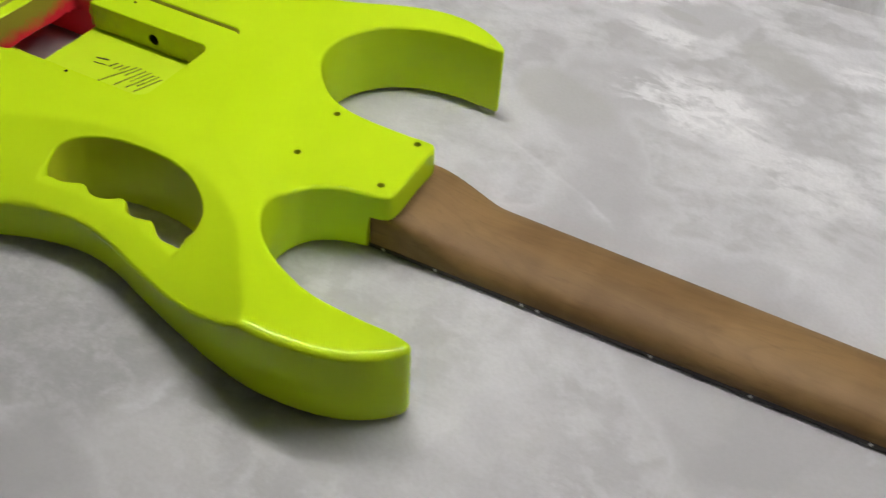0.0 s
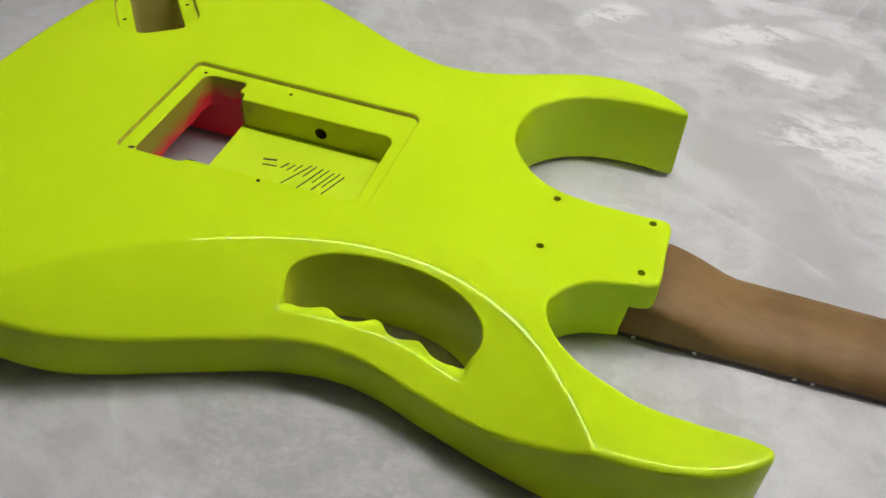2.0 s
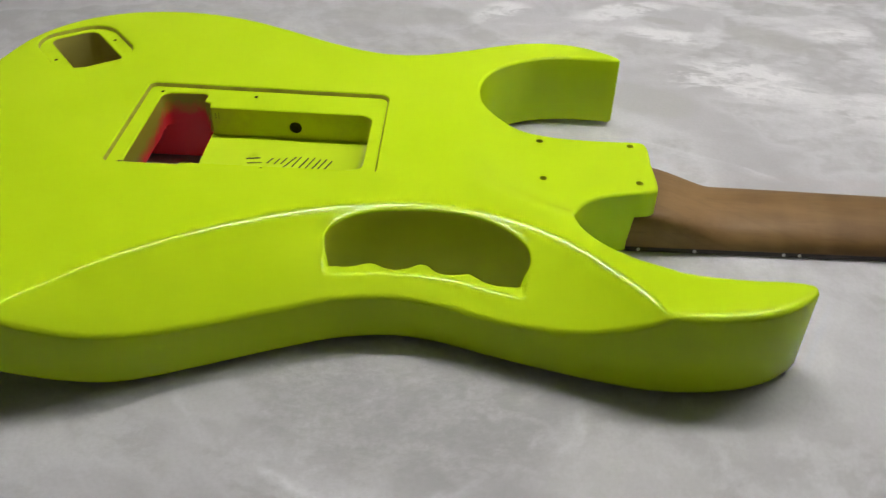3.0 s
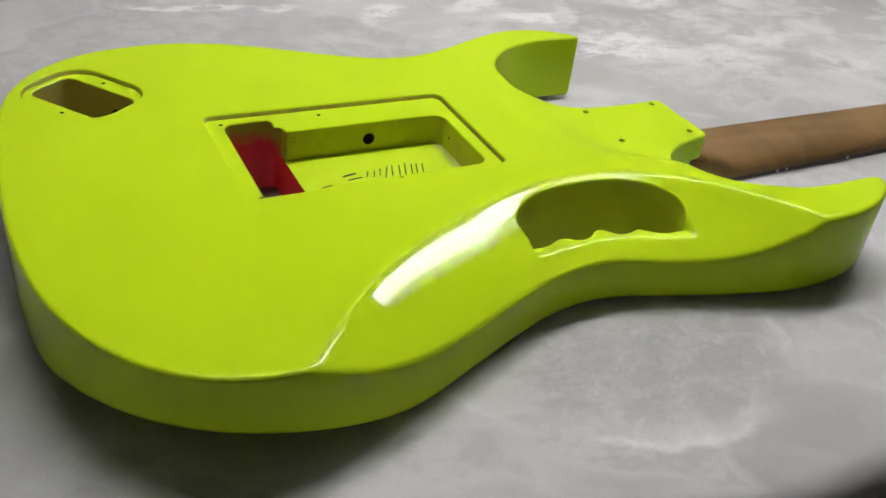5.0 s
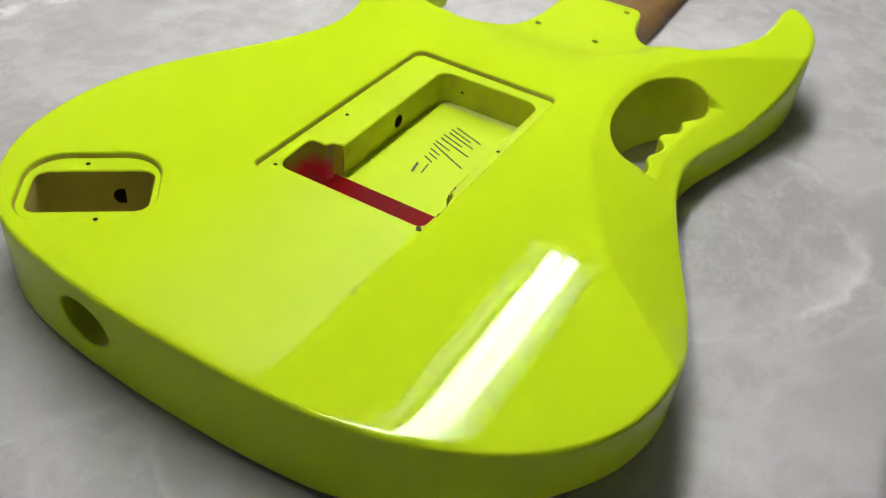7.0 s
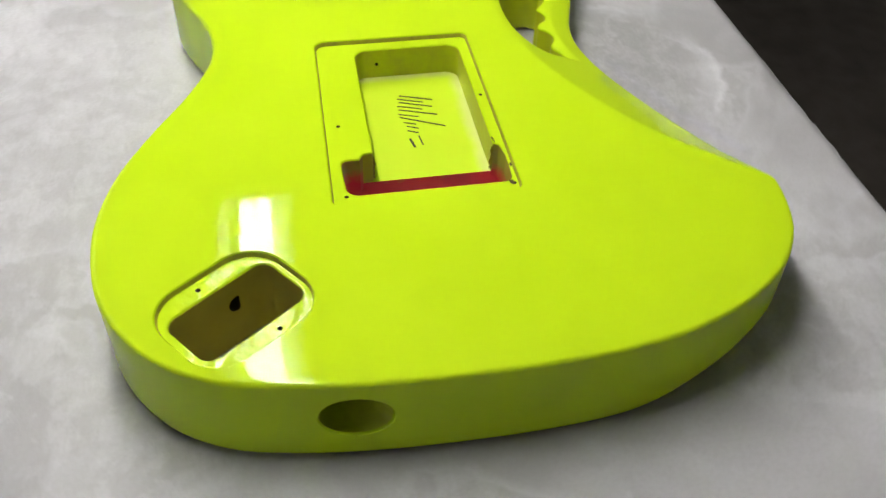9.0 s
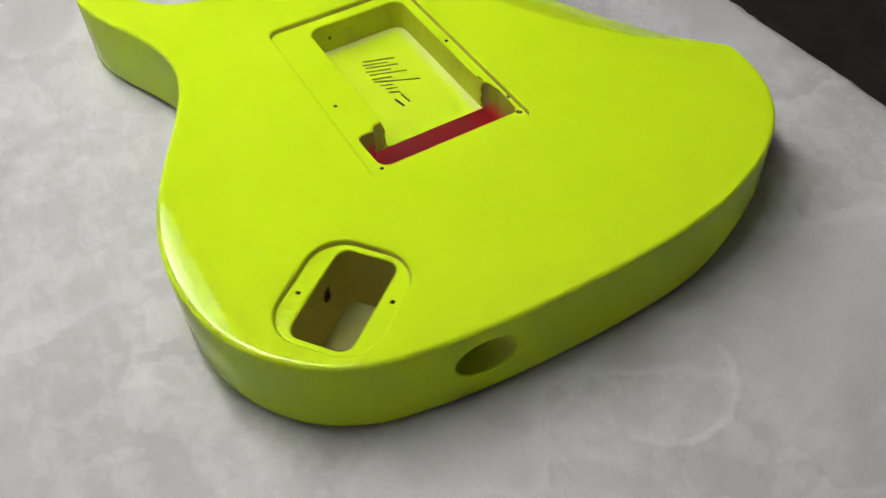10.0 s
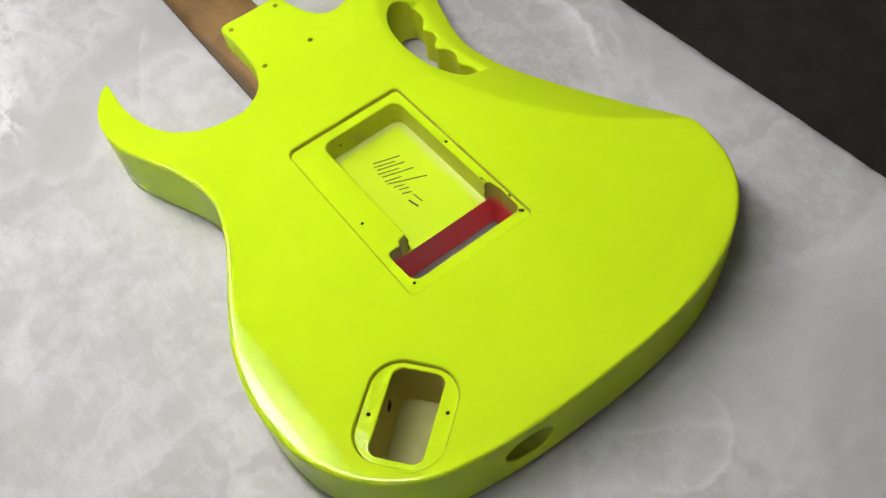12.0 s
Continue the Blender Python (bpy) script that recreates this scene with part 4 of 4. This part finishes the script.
def pierced_wall(s, a, b, zlo, zhi, holes, index, hole_index, depth=0.012):
    """A flat upright wall from a to b with round holes (along, height, radius) that lead away behind it."""
    a, b = np.array(a, float), np.array(b, float)
    length = np.linalg.norm(b - a)
    u = (b - a) / length
    w = np.array((u[1], -u[0]))
    rect = ccw(np.array([(0, zlo), (length, zlo), (length, zhi), (0, zhi)]))

    def put(p, d=0.0):
        xy = a + p[:, :1] * u + w * d
        return np.column_stack([xy, p[:, 1]])

    rings = [circle(h[0], h[1], h[2], 16) for h in holes]
    v, f = sheet(rect, rings, lambda x, y: x * 0)
    s.add(put(v[:, :2]), f, index)
    for r in rings:
        s.strip(put(r), put(r, depth), hole_index)
        s.add(put(r, depth), [tuple(range(16))], hole_index)


def spring_cavity():
    top = Z_LEDGE - 0.0006
    s = Soup()
    n = len(CAV)
    skip = set()
    for k in range(n):
        p, q = CAV[k], CAV[(k + 1) % n]
        mid = (p + q) / 2
        if mid[0] < X_STEP - 0.0005:
            continue
        if abs(mid[1] - 0.0280) < 0.0012 and -0.2800 < min(p[0], q[0]) and max(p[0], q[0]) < -0.2580:
            skip.add(k)
            continue
        if abs(mid[0] + 0.2268) < 0.0002 and 0.0075 < min(p[1], q[1]) and max(p[1], q[1]) < 0.0199:
            skip.add(k)
            continue
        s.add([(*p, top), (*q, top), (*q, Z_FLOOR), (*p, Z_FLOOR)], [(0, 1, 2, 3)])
    runs = []
    for k in sorted(skip):
        if runs and runs[-1][1] == k:
            runs[-1][1] = k + 1
        else:
            runs.append([k, k + 1])
    for a, b in runs:
        pa, pb = CAV[a % n], CAV[b % n]
        if abs(pa[1] - pb[1]) < 0.003:
            pierced_wall(s, pa, pb, Z_FLOOR, top, [(abs(-0.2699 - pa[0]), 0.0362, 0.0035)], 0, 1, 0.0045)
        else:
            pierced_wall(s, pa, pb, Z_FLOOR, top, [(abs(0.0156 - pa[1]), 0.0372, 0.0009)], 0, 1)
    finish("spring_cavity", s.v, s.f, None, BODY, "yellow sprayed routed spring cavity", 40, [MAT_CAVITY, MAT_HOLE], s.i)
    # floor
    s = Soup()
    keep = round_poly([(X_STEP, -0.0312, 0.0005), (-0.2248, -0.0312, 0.006), (-0.2248, 0.0302, 0.006), (X_STEP, 0.0302, 0.0005)])
    v, f = sheet(keep, [], lambda a, b: np.full(len(a), Z_FLOOR))
    s.add(v, f)
    finish("cavity_floor", s.v, s.f, MAT_FLOOR_PAINT, BODY, "yellow sprayed cavity floor", 40)
    # the slot that goes right through, wider towards the front
    s = Soup()
    for k in range(n):
        p, q = CAV[k], CAV[(k + 1) % n]
        if (p[0] + q[0]) / 2 < X_STEP - 0.0005:
            s.add([(*p, top), (*q, top), (*q, Z_FLOOR), (*p, Z_FLOOR)], [(0, 1, 2, 3)])
    jag = np.array([Z_FRONT + 0.0024 * noise.noise((p[1] * 260, p[0] * 90, 2.0)) + 0.0012 * noise.noise((p[1] * 700, p[0] * 90, 5.0)) if p[0] < -0.345 else Z_FRONT for p in SLOT])
    s.strip(lift(SLOT, Z_FLOOR), lift(SLOT, jag))

    v, f = sheet(FRONT, [offset(SLOT, -0.0004)], lambda a, b: np.full(len(a), Z_FRONT))
    s.add(v, [t for t in f if np.mean([v[i][0] for i in t]) < -0.3466])
    s.strip(lift(FRONT, Z_FRONT), lift(FRONT, Z_BOT))
    finish("bridge_slot", s.v, s.f, MAT_RED, BODY, "red undercoat slot through the body, ragged yellow overspray", 40)


spring_cavity()


def control_cavity():
    top = Z_LEDGE - 0.0006
    s = Soup()
    n = len(C_CAV)
    skip = set()
    for k in range(n):
        p, q = C_CAV[k] - CC, C_CAV[(k + 1) % n] - CC
        if p @ CV < -0.0144 and q @ CV < -0.0144 and max(abs(p @ CU), abs(q @ CU)) < 0.0135:
            skip.add(k)
            continue
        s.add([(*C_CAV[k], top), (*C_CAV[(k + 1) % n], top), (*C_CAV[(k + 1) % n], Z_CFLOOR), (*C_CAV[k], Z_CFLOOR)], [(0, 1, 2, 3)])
    ks = sorted(skip)
    if ks:
        pa, pb = C_CAV[ks[0]], C_CAV[(ks[-1] + 1) % n]
        mid = np.linalg.norm(pb - pa) / 2
        pierced_wall(s, pa, pb, Z_CFLOOR, top, [(mid - 0.009, 0.0325, 0.0040)], 0, 2, 0.010)
    v, f = sheet(C_CAV, [], lambda a, b: np.full(len(a), Z_CFLOOR))
    s.add(v, f, 1)
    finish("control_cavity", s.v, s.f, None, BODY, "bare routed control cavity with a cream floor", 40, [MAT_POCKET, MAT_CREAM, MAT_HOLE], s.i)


control_cavity()


def paint_chips():
    """Dark chips where the lacquer broke at the corners of the slot."""
    for cx, cy, lx, ly, turn, seed in ((-0.3481, -0.0316, 0.0022, 0.0011, 0.3, 1), (-0.3152, -0.0299, 0.0026, 0.0004, 0.08, 2), (-0.3352, -0.0338, 0.0016, 0.0006, 0.0, 3)):
        ring = []
        for k in range(14):
            a = 2 * math.pi * k / 14
            w = 1 + 0.55 * noise.noise((math.cos(a) * 1.7, math.sin(a) * 1.7, seed * 3.3))
            u, v = lx * w * math.cos(a), ly * w * math.sin(a)
            ring.append((cx + u * math.cos(turn) - v * math.sin(turn), cy + u * math.sin(turn) + v * math.cos(turn)))
        ring = np.array(ring)
        s = Soup()
        mid = ring.mean(0)
        s.add(lift(mid + (ring - mid) * 0.9, Z_LEDGE + 0.00012), [tuple(range(14))])
        s.strip(lift(mid + (ring - mid) * 0.9, Z_LEDGE + 0.00012), lift(ring, Z_LEDGE - 0.0002))
        finish("paint_chip", s.v, s.f, MAT_HOLE, BODY, "small dark chip in the lacquer", 0)


paint_chips()


def splinters():
    """A torn skin of overspray that stands off the corner between the cavity wall and the slot."""
    rng = random.Random(12)
    for x, y, reach, label in ((-0.3179, -0.0290, 0.0017, "torn olive overspray skin"), (-0.3172, 0.0284, -0.0009, "frayed olive overspray edge")):
        rows = []
        z = 0.0312
        while z < 0.0448:
            out = reach * rng.uniform(0.25, 1.0) * (1.0 if z < 0.042 else 0.6)
            rows.append((z, out))
            z += rng.uniform(0.0006, 0.0013)
        s = Soup()
        a = np.array([(x, y - 0.3 * reach, z) for z, _ in rows])
        b = np.array([(x + 0.0003 * math.sin(z * 900), y + out, z) for z, out in rows])
        for k in range(len(rows) - 1):
            quad = [a[k], a[k + 1], b[k + 1], b[k]]
            s.add([(p[0] - 0.00015, p[1], p[2]) for p in quad] + [(p[0] + 0.00015, p[1], p[2]) for p in quad],
                  [(0, 1, 2, 3), (7, 6, 5, 4), (0, 3, 7, 4), (3, 2, 6, 7), (2, 1, 5, 6), (1, 0, 4, 5)])
        finish("overspray_skin", s.v, s.f, MAT_STEP, BODY, label, 0)


splinters()


def beads():
    """Small beads of lacquer along the routed edge."""
    rng = random.Random(5)
    s = Soup()
    for k in range(34):
        x = -0.3160 + 0.082 * (k + rng.uniform(-0.45, 0.45)) / 33
        y, r = -0.0299 + rng.uniform(-0.0003, 0.0002), rng.uniform(0.00018, 0.00042)
        low, mid = lift(circle(x, y, r, 8), Z_LEDGE - 0.0001), lift(circle(x, y, r * 0.7, 8), Z_LEDGE + 0.55 * r)
        s.strip(low, mid)
        s.add(mid, [tuple(range(8))])
    finish("lacquer_beads", s.v, s.f, MAT_PAINT, BODY, "small glossy beads of lacquer", 60)


beads()


def pin_marks():
    """Two columns of tiny dents pressed into the cavity wall beside the slot."""
    for x in (-0.3142, -0.3124):
        for z in (0.0425, 0.0412, 0.0399):
            part("pin_mark", cyl_bm((x, 0.0288, z), (x, 0.02836, z), 0.00032, 8), MAT_HOLE, BODY, "tiny dark dent")


pin_marks()

# ---- neck ----
SCALE = 0.648
NUT = 0.324


def half_width(x):
    return 0.0215 + 0.007 * (NUT - x) / 0.486


def neck():
    s = Soup()
    xs = np.concatenate([np.linspace(-0.152, -0.092, 8), np.linspace(-0.0891, -0.02, 30), np.linspace(-0.01, NUT, 40), np.linspace(NUT + 0.01, NUT + 0.17, 14)])
    rings = []
    m = 28
    for x in xs:
        k = min(1.0, max(0.0, (x + 0.079) / 0.044))
        k = k * k * (3 - 2 * k)
        w = half_width(min(x, NUT)) - 0.0002
        zc = 0.0268 + (0.0192 - 0.0268) * k - 0.002 * max(0, (x - 0.0) / 0.324) * (x < NUT)
        power = 7.0 + (2.35 - 7.0) * k
        z_low = 0.0061
        if x > NUT:
            h = (x - NUT) / 0.17
            w = 0.021 + 0.020 * math.sin(min(1, h * 1.6) * math.pi / 2) - 0.012 * h
            zc = 0.0205 + 0.030 * h
            z_low = 0.0068 + 0.030 * h
            power = 8.0
        ring = []
        for j in range(m + 1):
            a = math.pi * j / m
            cy, sz = math.cos(a), math.sin(a)
            e = 2.0 / power
            y = -w * math.copysign(abs(cy) ** e, cy)
            z = z_low + (zc - z_low) * abs(sz) ** e
            ring.append((x, y, z))
        rings.append(np.array(ring))
    for a, b in zip(rings[:-1], rings[1:]):
        s.strip(a, b, closed=True)
    s.add(rings[0], [tuple(range(m + 1))])
    s.add(rings[-1], [tuple(range(m + 1))])
    finish("neck", s.v, s.f, MAT_NECK, guitar, "satin brown roasted maple neck", 50)
    # fretboard in two thicknesses: under the body it lies against the front
    s = Soup()
    secs = []
    for x, zt in ((-0.162, 0.0046), (-0.0893, 0.0046), (-0.0891, 0.0061), (0.1, 0.0061), (NUT, 0.0061)):
        w = half_width(x)
        c = 0.0008
        secs.append(np.array([(x, -w, zt), (x, -w, 0.0027 + c), (x, -w + c, 0.0027), (x, w - c, 0.0027), (x, w, 0.0027 + c), (x, w, zt)]))
    for a, b in zip(secs[:-1], secs[1:]):
        s.strip(a, b)
    s.add(secs[0], [tuple(range(6))])
    s.add(secs[-1], [tuple(range(6))])
    fb = finish("fretboard", s.v, s.f, MAT_BOARD, guitar, "dark rosewood fretboard facing the table", 30)
    for n in (5, 7, 9, 12, 15, 17):
        x = SCALE / 2 - SCALE * (1 - 2 ** (-n / 12))
        for d in ((-0.0042, 0.0042) if n == 12 else (0,)):
            w = half_width(x + d)
            part("side_dot", cyl_bm((x + d, -w + 0.0004, 0.0047), (x + d, -w - 0.00012, 0.0047), 0.0010, 12), MAT_DOT, fb, "small pearl side dot")


neck()


# ---- ink strokes on the cavity floor ----
def ink():
    strokes = [((-0.2470, 0.0060), (-0.2530, -0.0110), 0.00031), ((-0.2500, 0.0075), (-0.2548, -0.0060), 0.00027), ((-0.2532, 0.0070), (-0.2592, -0.0100), 0.00031),
               ((-0.2565, 0.0085), (-0.2610, -0.0045), 0.00027), ((-0.2600, 0.0080), (-0.2668, -0.0115), 0.00031), ((-0.2640, 0.0088), (-0.2676, -0.0015), 0.00027),
               ((-0.2668, 0.0085), (-0.2775, -0.0140), 0.00031), ((-0.2715, 0.0072), (-0.2740, 0.0008), 0.00027), ((-0.2752, 0.0060), (-0.2776, 0.0002), 0.00027),
               ((-0.2790, 0.0062), (-0.2815, 0.0008), 0.00031), ((-0.2840, 0.0012), (-0.2920, 0.0002), 0.00031), ((-0.2860, 0.0060), (-0.2935, 0.0045), 0.00055)]
    for (xa, ya), (xb, yb), w in strokes:
        d = Vector((xb - xa, yb - ya, 0))
        bm = box_bm((0, -w, 0.0), (d.length, w, 0.00025))
        m = Matrix.Translation((xa, ya, Z_FLOOR + 0.00005)) @ Matrix.Rotation(math.atan2(d.y, d.x), 4, "Z")
        bmesh.ops.transform(bm, matrix=m, verts=bm.verts)
        part("ink_mark", bm, MAT_INK, BODY, "black ink mark", smooth=0)


ink()
